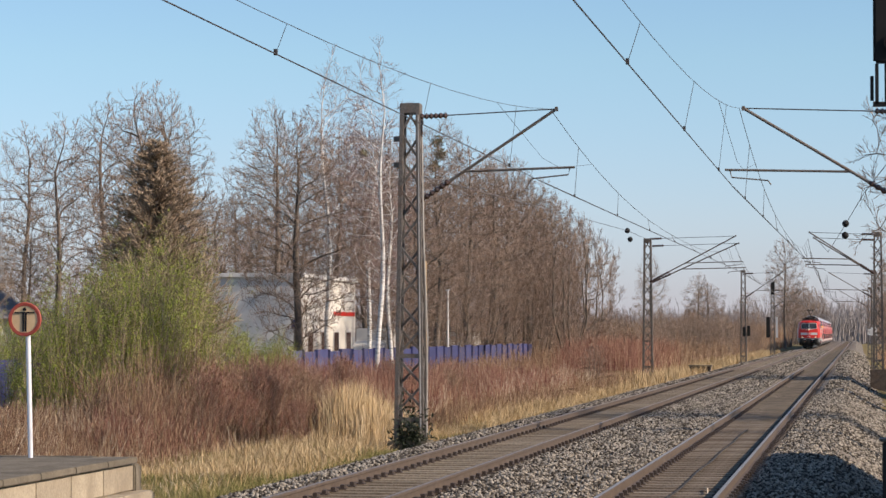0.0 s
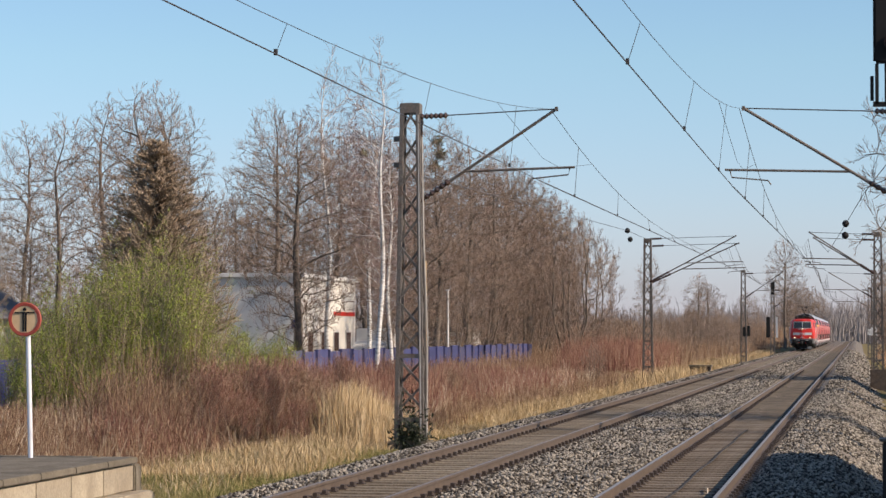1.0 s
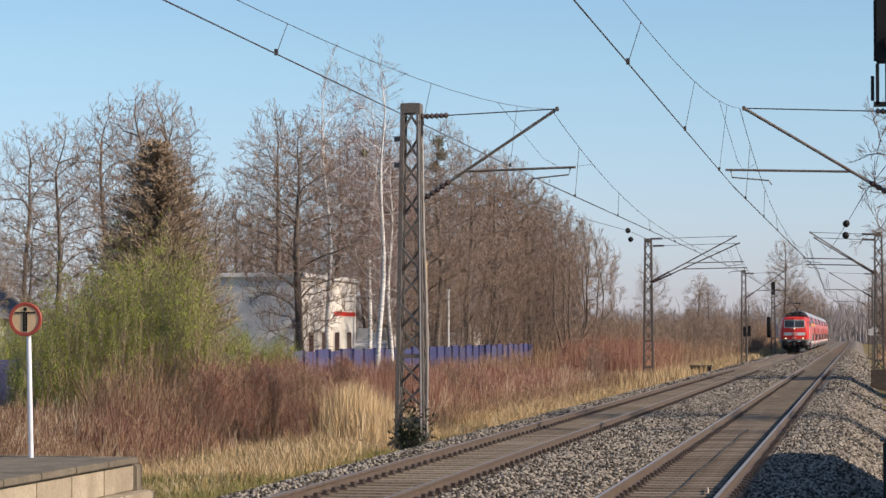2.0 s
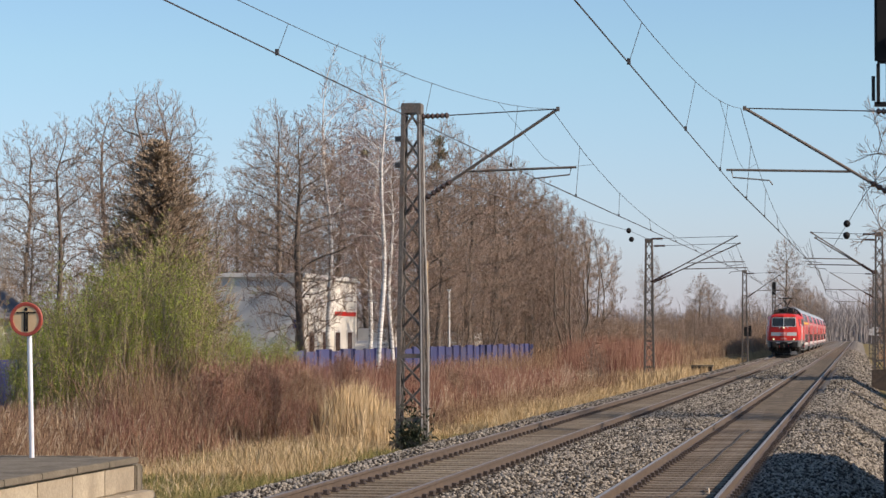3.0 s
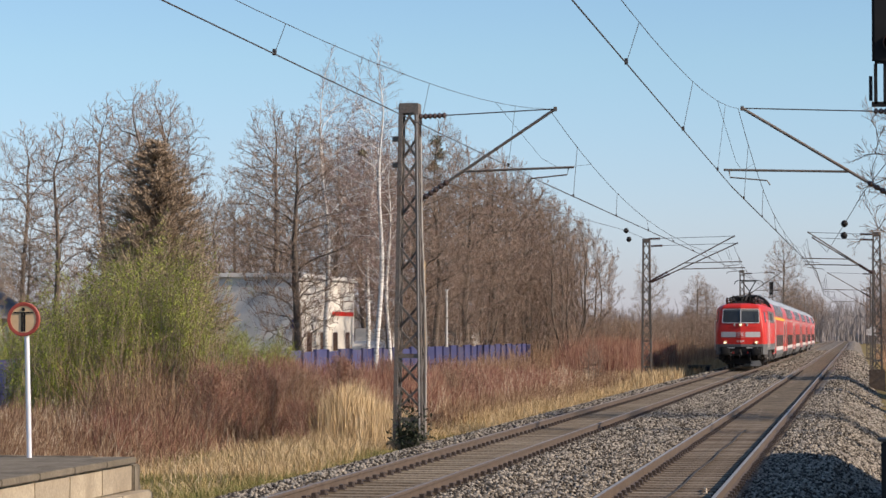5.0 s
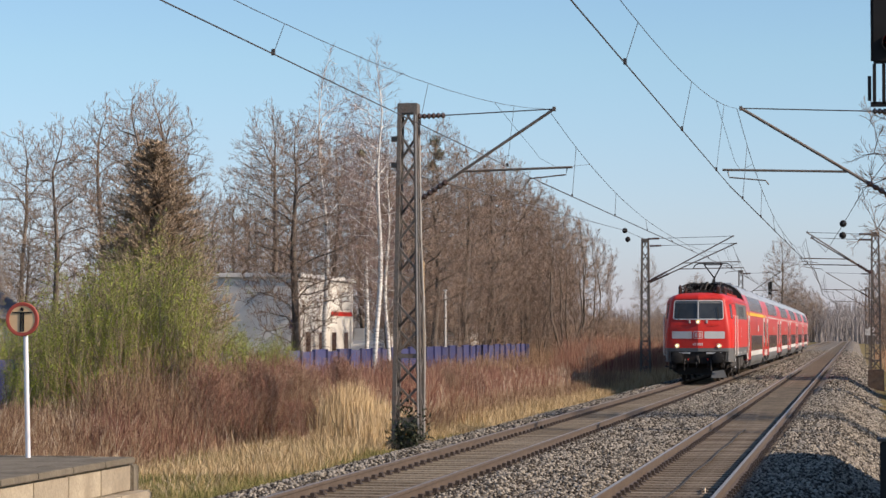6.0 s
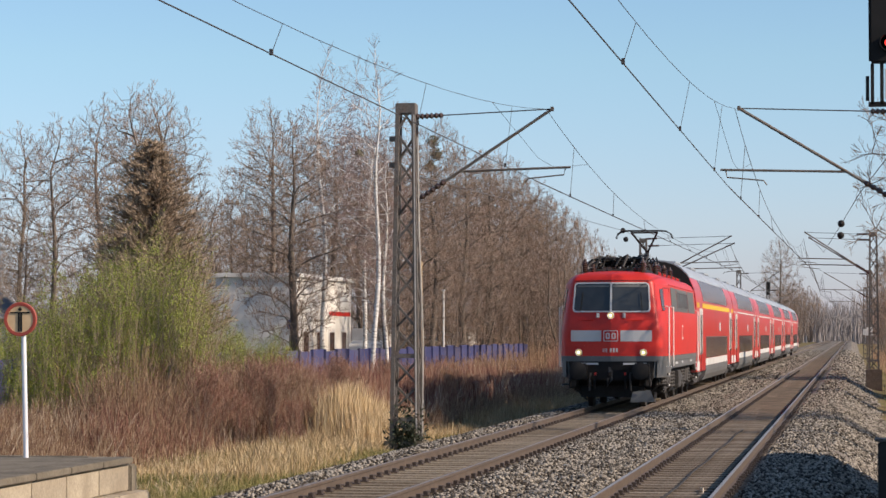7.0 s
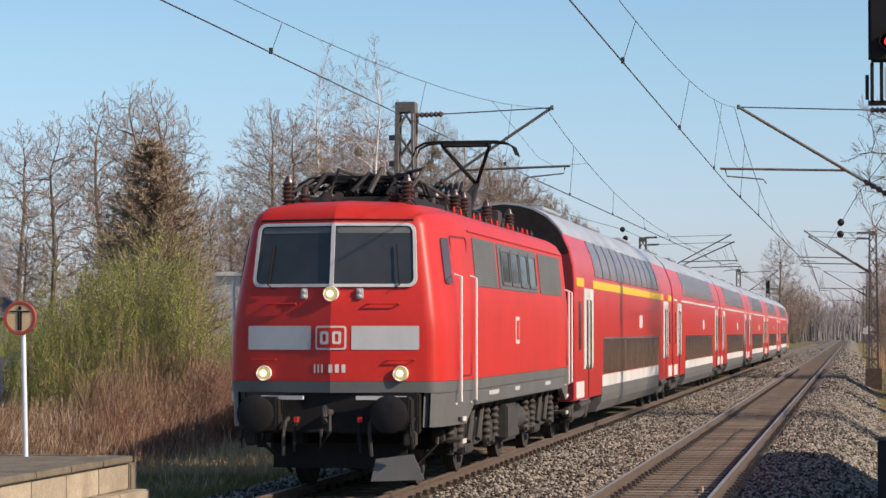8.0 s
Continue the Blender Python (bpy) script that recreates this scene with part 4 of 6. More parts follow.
def raked(sgn):
    """As skin, but following the rake of the nose upwards."""
    base = skin(sgn)

    def fn(y, z, off=0.0):
        d = prof_at(z, SETBACK) - prof_at(2.74, SETBACK)
        return base(y + d if y < LEN / 2 else y - d, z, off)
    return fn


def round_rect(x0, x1, z0, z1, r, n=4):
    out = []
    for cx, cz, a0 in ((x1 - r, z1 - r, 0), (x0 + r, z1 - r, 90), (x0 + r, z0 + r, 180), (x1 - r, z0 + r, 270)):
        for k in range(n + 1):
            a = radians(a0 + 90 * k / n)
            out.append((cx + r * math.cos(a), cz + r * math.sin(a)))
    return out


def half_rect(x1, z0, z1, r, x0=0.0, n=4):
    """A window half: square at the post, rounded outside."""
    out = [(x0, z1), (x0, z0)]
    for cx, cz, a0 in ((x1 - r, z0 + r, 270), (x1 - r, z1 - r, 0)):
        for k in range(n + 1):
            a = radians(a0 + 90 * k / n)
            out.append((cx + r * math.cos(a), cz + r * math.sin(a)))
    return out


def plate(fn, poly, o0, o1):
    return Geo().rings([[fn(a, b, o0) for a, b in poly], [fn(a, b, o1) for a, b in poly]])


def frame_on(fn, outer, inner, o0, o1):
    return Geo().rings([[fn(a, b, o0) for a, b in outer], [fn(a, b, o1) for a, b in outer], [fn(a, b, o1) for a, b in inner], [fn(a, b, o0) for a, b in inner]], cap=False)


def wheel(parent, x, y, r, sgn):
    g = Geo().lathe([(r * 0.3, -0.07), (r * 0.82, -0.055), (r * 0.86, -0.068), (r, -0.068), (r, 0.05), (r + 0.028, 0.055), (r + 0.028, 0.075), (r * 0.85, 0.075), (r * 0.3, 0.07)], (0, 0, 0), "x", 24)
    if sgn > 0:
        g.v = [(-a, b, c) for a, b, c in g.v]
    w = part("wheel", g, M_UNDER, parent, at=(x, y, r))
    part("hub", Geo().lathe([(0.05, -0.05), (0.15, -0.04), (0.15, 0.04), (0.05, 0.05)], (sgn * 0.09, 0, 0), "x", 14), M_BOGIE, w)
    return w


def spring(x, y, z0, z1, r):
    g = Geo()
    n = 5
    prof_ = []
    for k in range(n * 4 + 1):
        prof_.append((r * (0.82 + 0.18 * math.cos(k * math.pi / 2)), z0 + (z1 - z0) * k / (n * 4)))
    return g.lathe(prof_, (x, y, 0), "z", 12)


def loco_bogie(parent, yc):
    b = thing("bogie", "", "", at=(0, yc, 0))
    b.parent = parent
    for s in (-1, 1):
        g = Geo()
        g.slab([(s * 1.10, -2.35, 0.62), (s * 1.10, -2.35, 0.80), (s * 1.10, -0.9, 0.84), (s * 1.10, 0.9, 0.84), (s * 1.10, 2.35, 0.80), (s * 1.10, 2.35, 0.62), (s * 1.10, 0.9, 0.46), (s * 1.10, -0.9, 0.46)], (s * 0.16, 0, 0))
        part("side_frame", g, M_BOGIE, b, bevel=0.02)
        for yy in (-1.7, 1.7):
            wheel(b, s * 0.75, yy, 0.625, s)
            part("axle_box", Geo().box(s * 1.12 - 0.12, s * 1.12 + 0.2 * (s > 0) + 0.12 * (s < 0), yy - 0.2, yy + 0.2, 0.42, 0.82), M_UNDER, b, bevel=0.04)
            for q in (-0.42, 0.42):
                part("coil_spring", spring(s * 1.30, yy + q, 0.52, 1.02, 0.085), M_BOGIE, b, smooth=True)
        for q in (-0.45, 0.45):
            part("damper", Geo().tube([(s * 1.33, q - 0.2, 0.55), (s * 1.33, q + 0.25, 1.05)], 0.045, 8), M_BOGIE, b)
        part("sand_pipe", Geo().tube([(s * 1.2, -2.3, 0.95), (s * 1.2, -2.5, 0.6), (s * 0.8, -2.42, 0.2)], 0.025, 6), M_UNDER, b)
        part("brake_unit", Geo().box(s * 1.15 - 0.1, s * 1.15 + 0.1, -0.42, 0.42, 0.35, 0.62), M_UNDER, b, bevel=0.03)
    part("axle_beam", Geo().box(-1.05, 1.05, -2.0, 2.0, 0.5, 0.9), M_BLACK, b)
    return b


def pantograph(parent, yc, raised):
    """Single-arm pantograph on insulators; raised to the wire or folded down."""
    p = thing("pantograph", "", "", at=(0, yc, 3.82))
    p.parent = parent
    for sx in (-0.55, 0.55):
        for sy in (-0.8, 0.8):
            part("insulator", Geo().lathe([(0.05, 0), (0.10, 0.04), (0.06, 0.07), (0.10, 0.11), (0.06, 0.14), (0.10, 0.18), (0.04, 0.22), (0.04, 0.26)], (sx, sy, 0), "z", 10), M_INSUL, p)
    base = Geo()
    for sx in (-0.55, 0.55):
        base.bar((sx, -0.85, 0.28), (sx, 0.85, 0.28), 0.07, 0.06)
    for sy in (-0.8, 0.8):
        base.bar((-0.6, sy, 0.28), (0.6, sy, 0.28), 0.07, 0.06)
    part("base_frame", base, M_BLACK, p)
    knee, top = ((0, 1.0, 0.95), (0, -0.25, 1.62)) if raised else ((0, 1.05, 0.36), (0, -0.9, 0.42))
    arm = Geo().tube([(-0.12, -0.75, 0.3), knee], 0.06, 8).tube([(0.12, -0.75, 0.3), knee], 0.045, 8)
    arm.tube([knee, (-0.42, top[1], top[2] - 0.06)], 0.035, 6).tube([knee, (0.42, top[1], top[2] - 0.06)], 0.035, 6)
    arm.tube([(-0.42, top[1], top[2] - 0.06), (0.42, top[1], top[2] - 0.06)], 0.03, 6)
    part("arm", arm, M_BLACK, p)
    head = Geo()
    for q in (-0.18, 0.18):
        head.bar((-0.56, top[1] + q, top[2]), (0.56, top[1] + q, top[2]), 0.035, 0.04)
        for s in (-1, 1):
            head.tube([(s * 0.56, top[1] + q, top[2]), (s * 0.72, top[1] + q, top[2] - 0.02), (s * 0.86, top[1] + q, top[2] - 0.10), (s * 0.92, top[1] + q, top[2] - 0.25)], 0.022, 6)
    for s in (-0.4, 0.4):
        head.bar((s, top[1] - 0.18, top[2] - 0.05), (s, top[1] + 0.18, top[2] - 0.05), 0.05, 0.04)
    part("contact_strip", head, M_BLACK, p)
    return p


def lamp(parent, x, z, r):
    c = front_pt(x, z)
    ring = part("headlamp", Geo().lathe([(r * 1.16, 0.02), (r * 1.2, -0.05), (r * 1.12, -0.07), (r * 1.0, -0.05), (r, 0.0)], c, "y", 20), M_CHROME, parent, smooth=True)
    part("lens", Geo().lathe([(r * 0.3, -0.062), (r * 0.8, -0.055), (r, -0.045), (r, 0.01)], c, "y", 18), M_REFLECT, ring, "yellowish lamp glass", smooth=True)
    part("bulb", Geo().lathe([(r * 0.1, -0.082), (r * 0.45, -0.074), (r * 0.56, -0.05)], (c[0] - 0.1 * r, c[1], c[2]), "y", 14), M_LAMP, ring, "bright lit bulb", smooth=True)


def crease(me):
    """Keep the fold down the middle of both noses sharp."""
    for e in me.edges:
        if all(abs(me.vertices[i].co.x) < 0.001 for i in e.vertices):
            e.use_edge_sharp = True


def locomotive():
    L = thing("electric_locomotive", "red electric locomotive with grey skirt, white stripes and lit headlamps", "locomotive", at=(XL, 31.2, 0))
    zs = (1.46, 1.8, 2.1, 2.3, 2.6, 2.7, 3.1, 3.45, 3.5, 3.52, 3.55, 3.60, 3.66, 3.71, 3.76, 3.80, 3.84, 3.86, 3.88)
    part("body", Geo().rings([loco_ring(z) for z in zs]), M_RED, L, "bright red painted steel body", smooth=True)
    crease(L.children[0].data)
    part("front_band", Geo().rings([loco_ring(z) for z in (1.31, 1.456)]), M_SKIRT, L, "grey band under the red", smooth=True)
    crease(L.children[1].data)
    # deep grey cab corners and straight skirts
    for s in (-1, 1):
        for end in (0, 1):
            h = nose_half(1.2)[3:]
            ring = [(s * (x - 0.008), (LEN - y) if end else y) for x, y in h] + [(s * 1.548, (LEN - 2.95) if end else 2.95)]
            low = [(a * 0.985, b) for a, b in ring]
            g = Geo()
            outer = [[(a, b, 1.31) for a, b in ring], [(a, b, 0.86 if i < len(low) - 1 else 1.10) for i, (a, b) in enumerate(low)]]
            inner = [[(a - s * 0.09, b, c) for a, b, c in r] for r in reversed(outer)]
            g.rings([outer[0], outer[1], inner[0], inner[1]], closed=False)
            part("cab_skirt", g, M_SKIRT, L)
        part("side_skirt", Geo().box(s * 1.50 - 0.05, s * 1.50 + 0.055, 2.955, LEN - 2.955, 1.09, 1.31), M_SKIRT, L, bevel=0.015)
        part("gutter", Geo().tube([(s * 1.475, 2.6, 3.49), (s * 1.475, LEN - 2.6, 3.49)], 0.018, 6), M_RED, L)
        sp = side_pt(s)
        for y0, y1 in ((2.95, 5.15), (5.35, 9.85), (10.2, 13.25)):
            part("side_grille", plate(sp, round_rect(y0, y1, 2.74, 3.42, 0.05), -0.01, 0.012), M_VENT, L)
        for k in range(4):
            y0 = 5.6 + k * 1.06
            part("side_window", frame_on(sp, round_rect(y0, y0 + 0.92, 2.80, 3.36, 0.08), round_rect(y0 + 0.05, y0 + 0.87, 2.85, 3.31, 0.05), 0.01, 0.03), M_SKIRT, L)
            part("pane", plate(sp, round_rect(y0 + 0.05, y0 + 0.87, 2.85, 3.31, 0.05), 0.011, 0.02), M_GLASS, L)
        for k in range(15):
            z = 2.79 + k * 0.042
            for ya, yb in ((3.05, 5.05), (10.3, 13.15)):
                part("louvre", Geo().bar(sp(ya, z, 0.012), sp(yb, z, 0.012), 0.008, 0.014), M_VENT, L)
        for yd in (1.72, LEN - 2.45):
            door = part("cab_door", frame_on(skin(s), round_rect(yd, yd + 0.73, 1.50, 3.40, 0.06), round_rect(yd + 0.025, yd + 0.705, 1.525, 3.375, 0.05), -0.03, 0.012), M_DKRED, L)
            part("door_window", plate(raked(s), round_rect(yd - 0.42 if yd < 5 else yd + 0.90, yd - 0.17 if yd < 5 else yd + 1.15, 2.74, 3.36, 0.06), -0.01, 0.02), M_GLASSD, L)
            for q in (-0.12, 0.85):
                hx = skin(s)(yd + q, 2.0, 0.055)[0]
                part("handrail", Geo().tube([(hx - s * 0.07, yd + q, 1.14), (hx, yd + q, 1.17), (hx, yd + q, 2.84), (hx - s * 0.10, yd + q, 2.87)], 0.02, 7), M_CHROME, L, "pale metal handrail")
            part("step", Geo().box(s * 1.42 - 0.1, s * 1.42 + 0.1, yd + 0.05, yd + 0.68, 0.62, 0.66).box(s * 1.42 - 0.1, s * 1.42 + 0.1, yd + 0.05, yd + 0.68, 0.92, 0.96), M_UNDER, L)
            for zz in (0.66, 0.96):
                part("step_edge", Geo().box(s * 1.525 - 0.01, s * 1.525 + 0.01, yd + 0.2, yd + 0.5, zz - 0.06, zz), M_WHITE, L)
        badge = part("badge", plate(sp, round_rect(7.0, 7.42, 1.92, 2.34, 0.03), -0.005, 0.008), M_WHITE, L, "small white badge on the side")
        part("badge_fill", plate(sp, round_rect(7.06, 7.36, 1.98, 2.28, 0.02), 0.006, 0.012), M_RED, badge)
        for y0, w in ((4.2, 1.0), (7.0, 0.5), (10.8, 0.7)):
            part("lettering_bar", Geo().box(s * 1.556 - 0.004, s * 1.556 + 0.004, y0, y0 + w, 1.20, 1.26), M_LGREY, L)
    # windscreen in two halves
    for s in (-1, 1):
        o = half_rect(1.105, 2.69, 3.535, 0.11)
        i = half_rect(1.062, 2.73, 3.495, 0.08, 0.022)

        def wp(a, b, off, s=s):
            return front_pt(s * a * (1 - 0.055 * (b - 2.7)), b, off)
        w = part("windscreen", frame_on(wp, o, i, -0.01, 0.035), M_LGREY, L, "pale rubber-framed cab window")
        part("pane", plate(wp, i, -0.005, 0.016), M_GLASS, w, "dark reflecting glass")
        part("sun_blind", plate(wp, round_rect(0.05, 1.03, 3.40, 3.475, 0.03), 0.016, 0.02), M_VENT, w)
        part("wiper", Geo().tube([wp(0.80, 2.66, 0.05), wp(0.88, 2.72, 0.06), wp(0.80 + 0.05, 3.25, 0.05)], 0.011, 5), M_BLACK, w)
        part("stripe", plate(front_pt, round_rect(min(s * 0.27, s * 1.14), max(s * 0.27, s * 1.14), 1.87, 2.18, 0.015), -0.01, 0.008), M_LGREY, L, "light grey stripe panel")
        lamp(L, s * 0.91, 1.56, 0.085)
        cx, cy, cz = front_pt(s * 0.37, 2.60)
        mk = part("marker_lamp", Geo().box(cx - 0.042, cx + 0.042, cy - 0.05, cy + 0.02, cz - 0.07, cz + 0.07), M_LGREY, L, bevel=0.012)
        for q in (-0.032, 0.032):
            part("lens", Geo().lathe([(0.008, -0.062), (0.022, -0.056), (0.024, -0.048)], (cx, cy, cz + q), "y", 12), M_WHITE, mk)
        part("grab_rail", Geo().tube([front_pt(s * 0.48, 2.47, 0), front_pt(s * 0.48, 2.47, 0.06), front_pt(s * 0.88, 2.47, 0.06), front_pt(s * 0.88, 2.47, 0)], 0.012, 6), M_RED, L)
        part("grab_rail", Geo().tube([front_pt(s * 0.75, 1.74, 0), front_pt(s * 0.75, 1.74, 0.05), front_pt(s * 1.08, 1.74, 0.05), front_pt(s * 1.08, 1.74, 0)], 0.01, 6), M_RED, L)
        part("foot_rail", Geo().bar((s * 0.35, 0.5, 1.245), (s * 1.0, 0.56, 1.245), 0.06, 0.05), M_LGREY, L)
        b = part("buffer", Geo().lathe([(0.13, 0.85), (0.13, 0.3), (0.17, 0.3), (0.17, 0.14), (0.10, 0.12), (0.11, 0.05), (0.235, 0.045), (0.245, 0.02), (0.20, 0.0), (0.05, -0.012)], (s * 0.875, 0, 1.05), "y", 24), M_BLACK, L, "black round buffer", smooth=True)
        part("buffer_box", Geo().box(s * 0.875 - 0.22, s * 0.875 + 0.22, 0.36, 0.75, 0.80, 1.26), M_BLACK, b, bevel=0.03)
        for q, zlow in ((0.42, 0.55), (0.56, 0.50), (1.1, 0.60)):
            part("air_hose", Geo().tube([(s * q, 0.55, 0.98), (s * q, 0.38, 0.92), (s * (q + 0.01), 0.30, 0.76), (s * (q + 0.02), 0.36, zlow)], 0.027, 7), M_BLACK if q != 0.56 else M_BOGIE, L)
        part("cock", Geo().box(s * 0.42 - 0.025, s * 0.42 + 0.025, 0.36, 0.44, 0.93, 1.0), M_RED, L, "small red valve handle")
        part("rear_buffer", Geo().lathe([(0.13, -0.6), (0.13, -0.2), (0.235, -0.05), (0.235, 0.0)], (s * 0.875, LEN, 1.05), "y", 18), M_BLACK, L)
        part("jumper_socket", Geo().box(s * 1.05 - 0.08, s * 1.05 + 0.08, 0.5, 0.7, 0.62, 0.82), M_UNDER, L, bevel=0.02)
    part("brow_gap", Geo().tube([front_pt(-1.02, 3.575, 0.004), front_pt(-0.5, 3.578, 0.004), front_pt(0, 3.58, 0.004), front_pt(0.5, 3.578, 0.004), front_pt(1.02, 3.575, 0.004)], 0.014, 6), M_BLACK, L)
    part("window_pillar", Geo().bar(front_pt(0, 2.70, 0.02), front_pt(0, 3.52, 0.02), 0.035, 0.05), M_LGREY, L)
    lamp(L, 0.0, 2.60, 0.085)
    for h in (-1, 1):
        emb = part("emblem", plate(front_pt, [(0, 1.87), (h * 0.18, 1.87), (h * 0.205, 1.895), (h * 0.205, 2.155), (h * 0.18, 2.18), (0, 2.18)], -0.01, 0.012), M_WHITE, L, "red and white emblem panel")
        part("emblem_field", plate(front_pt, [(0, 1.893), (h * 0.165, 1.893), (h * 0.182, 1.91), (h * 0.182, 2.14), (h * 0.165, 2.157), (0, 2.157)], 0.006, 0.016), M_RED, emb)
        x0, x1 = (0.025, 0.14) if h > 0 else (-0.14, -0.025)
        part("emblem_block", frame_on(front_pt, round_rect(x0, x1, 1.94, 2.11, 0.03), round_rect(x0 + 0.034, x1 - 0.034, 1.975, 2.075, 0.015), 0.014, 0.022), M_WHITE, emb)
    for k, x in enumerate((-0.215, -0.165, -0.115, 0.0, 0.085, 0.17)):
        part("lettering_bar", plate(front_pt, round_rect(x - (0.009 if k < 3 else 0.024), x + (0.009 if k < 3 else 0.024), 1.57, 1.68, 0.008), -0.005, 0.006), M_WHITE, L)
    part("buffer_beam", Geo().box(-1.16, 1.16, 0.62, 0.85, 0.78, 1.315), M_BLACK, L, bevel=0.02)
    part("rear_beam", Geo().box(-1.16, 1.16, LEN - 0.85, LEN - 0.62, 0.78, 1.315), M_BLACK, L)
    part("underframe", Geo().box(-1.3, 1.3, 0.86, LEN - 0.86, 0.98, 1.35), M_BLACK, L)
    hook = Geo().tube([(0, 0.6, 1.05), (0, 0.32, 1.05), (0, 0.22, 1.12), (0, 0.18, 1.02), (0, 0.26, 0.94)], 0.045, 8)
    part("drawhook", hook, M_BOGIE, L)
    part("coupling", Geo().tube([(0.05, 0.26, 1.02), (0.06, 0.22, 0.80), (-0.06, 0.22, 0.62), (-0.05, 0.24, 0.85)], 0.025, 7), M_BOGIE, L)
    plow = Geo().slab([(-0.9, 1.2, 0.62), (0.9, 1.2, 0.62), (0.9, 1.15, 0.3), (-0.9, 1.15, 0.3)], (0, 0.04, 0))
    part("rail_guard", plow, M_BLACK, L)
    part("guard_plate", Geo().slab([(0.62, 0.46, 0.46), (1.10, 0.52, 0.52), (1.24, 0.55, 0.19), (0.56, 0.42, 0.17)], (0, 0.03, 0)), M_SKIRT, L, "light grey guard plate")
    part("transformer_case", Geo().box(-1.25, 1.25, 6.6, 9.8, 0.35, 1.0), M_UNDER, L, bevel=0.06)
    for s in (-1, 1):
        part("battery_box", Geo().box(s * 1.33 - 0.12, s * 1.33 + 0.12, 6.9, 8.1, 0.45, 0.98), M_BOGIE, L, bevel=0.03)
        part("air_tank", Geo().lathe([(0.05, 0), (0.2, 0.05), (0.2, 1.1), (0.05, 1.15)], (s * 1.2, 8.4, 0.72), "y", 14), M_BOGIE, L, smooth=True)
    loco_bogie(L, 4.3)
    loco_bogie(L, LEN - 4.3)
    # roof gear
    part("roof_hood", Geo().rings([[(-0.95, 1.9, 3.74), (0.95, 1.9, 3.74), (0.8, 2.1, 3.95), (-0.8, 2.1, 3.95)], [(-0.95, 5.4, 3.74), (0.95, 5.4, 3.74), (0.8, 5.2, 3.95), (-0.8, 5.2, 3.95)]]), M_BLACK, L, "sooty roof equipment")
    pantograph(L, 3.6, False)
    pantograph(L, LEN - 4.1, True)
    for k in range(9):
        y = 1.8 + k * 1.5
        for sx in (-0.62, 0.62):
            if (k + (sx > 0)) % 2 == 0 or k < 3:
                part("roof_insulator", Geo().lathe([(0.05, 0), (0.10, 0.03), (0.055, 0.06), (0.10, 0.09), (0.055, 0.12), (0.10, 0.15), (0.05, 0.18), (0.05, 0.27)], (sx, y, 3.80), "z", 10), M_INSUL, L)
    part("busbar", Geo().tube([(-0.62, 1.8, 4.08), (-0.62, 6.0, 4.12), (-0.5, 9.0, 4.10), (-0.62, 13.8, 4.08)], 0.025, 6), M_BLACK, L)
    part("busbar", Geo().tube([(0.62, 1.8, 4.08), (0.62, 4.8, 4.1), (0.2, 6.4, 4.14), (0.62, 9.3, 4.08)], 0.025, 6), M_BLACK, L)
    part("main_switch", Geo().box(-0.3, 0.3, 6.3, 7.6, 3.80, 4.12), M_UNDER, L, bevel=0.05)
    part("resistor_box", Geo().box(-0.7, 0.7, 8.3, 10.0, 3.80, 4.02), M_BLACK, L, bevel=0.05)
    for k in range(7):
        a = -0.75 + 0.25 * k
        part("roof_cable", Geo().tube([(a, 2.2 + 0.3 * (k % 3), 4.02), (a * 0.8, 3.0, 4.22 + 0.05 * (k % 2)), (a * 0.5, 3.9, 4.16), (a * 0.9, 5.0, 4.02)], 0.03, 6), M_UNDER if k % 2 else M_BLACK, L)
    for k, (xa, ya, w, h) in enumerate(((-0.55, 5.7, 0.4, 0.3), (0.5, 5.9, 0.36, 0.26), (-0.6, 7.9, 0.3, 0.34), (0.66, 7.0, 0.26, 0.4), (0.62, 10.6, 0.3, 0.3), (-0.55, 10.9, 0.4, 0.25))):
        part("roof_box", Geo().box(xa - w / 2, xa + w / 2, ya, ya + 0.55, 3.85, 3.88 + h), M_UNDER if k % 2 else M_BOGIE, L, bevel=0.03)
    for k in range(16):
        part("roof_bolt", Geo().lathe([(0.022, 0), (0.026, 0.05), (0.010, 0.10)], (1.10, 3.2 + 0.62 * k, 3.79), "z", 8), M_RED if k % 3 else M_BOGIE, L)
    shed_prof = [(0.05, 0)] + [(q, 0.03 + 0.028 * i) for i, q in enumerate((0.10, 0.06) * 6)] + [(0.05, 0.37), (0.03, 0.42)]
    for xa, ya in ((0.80, 1.75), (-0.85, 1.8), (0.88, 5.3), (0.55, 5.5), (0.9, 6.0), (0.3, 5.4), (-0.4, 5.5), (0.88, 11.2), (0.6, 11.6), (-0.8, 5.4), (0.9, 8.4)):
        part("post_insulator", Geo().lathe(shed_prof, (xa, ya, 3.80), "z", 12), M_INSUL, L, "brown ribbed insulator")
    for k in range(9):
        xa = -0.8 + 0.2 * k
        part("roof_cable", Geo().tube([(xa, 1.9 + 0.25 * (k % 4), 4.0), (xa + 0.12, 2.4, 4.18 + 0.08 * (k % 3)), (xa * 0.7, 3.1, 4.34 - 0.04 * (k % 2)), (xa * 0.5 + 0.2, 3.9, 4.24), (xa * 0.8, 4.8, 4.30 - 0.05 * (k % 3)), (xa * 0.9, 5.5, 4.12)], 0.026 + 0.012 * (k % 2), 6), (M_UNDER, M_BLACK, M_BOGIE)[k % 3], L)
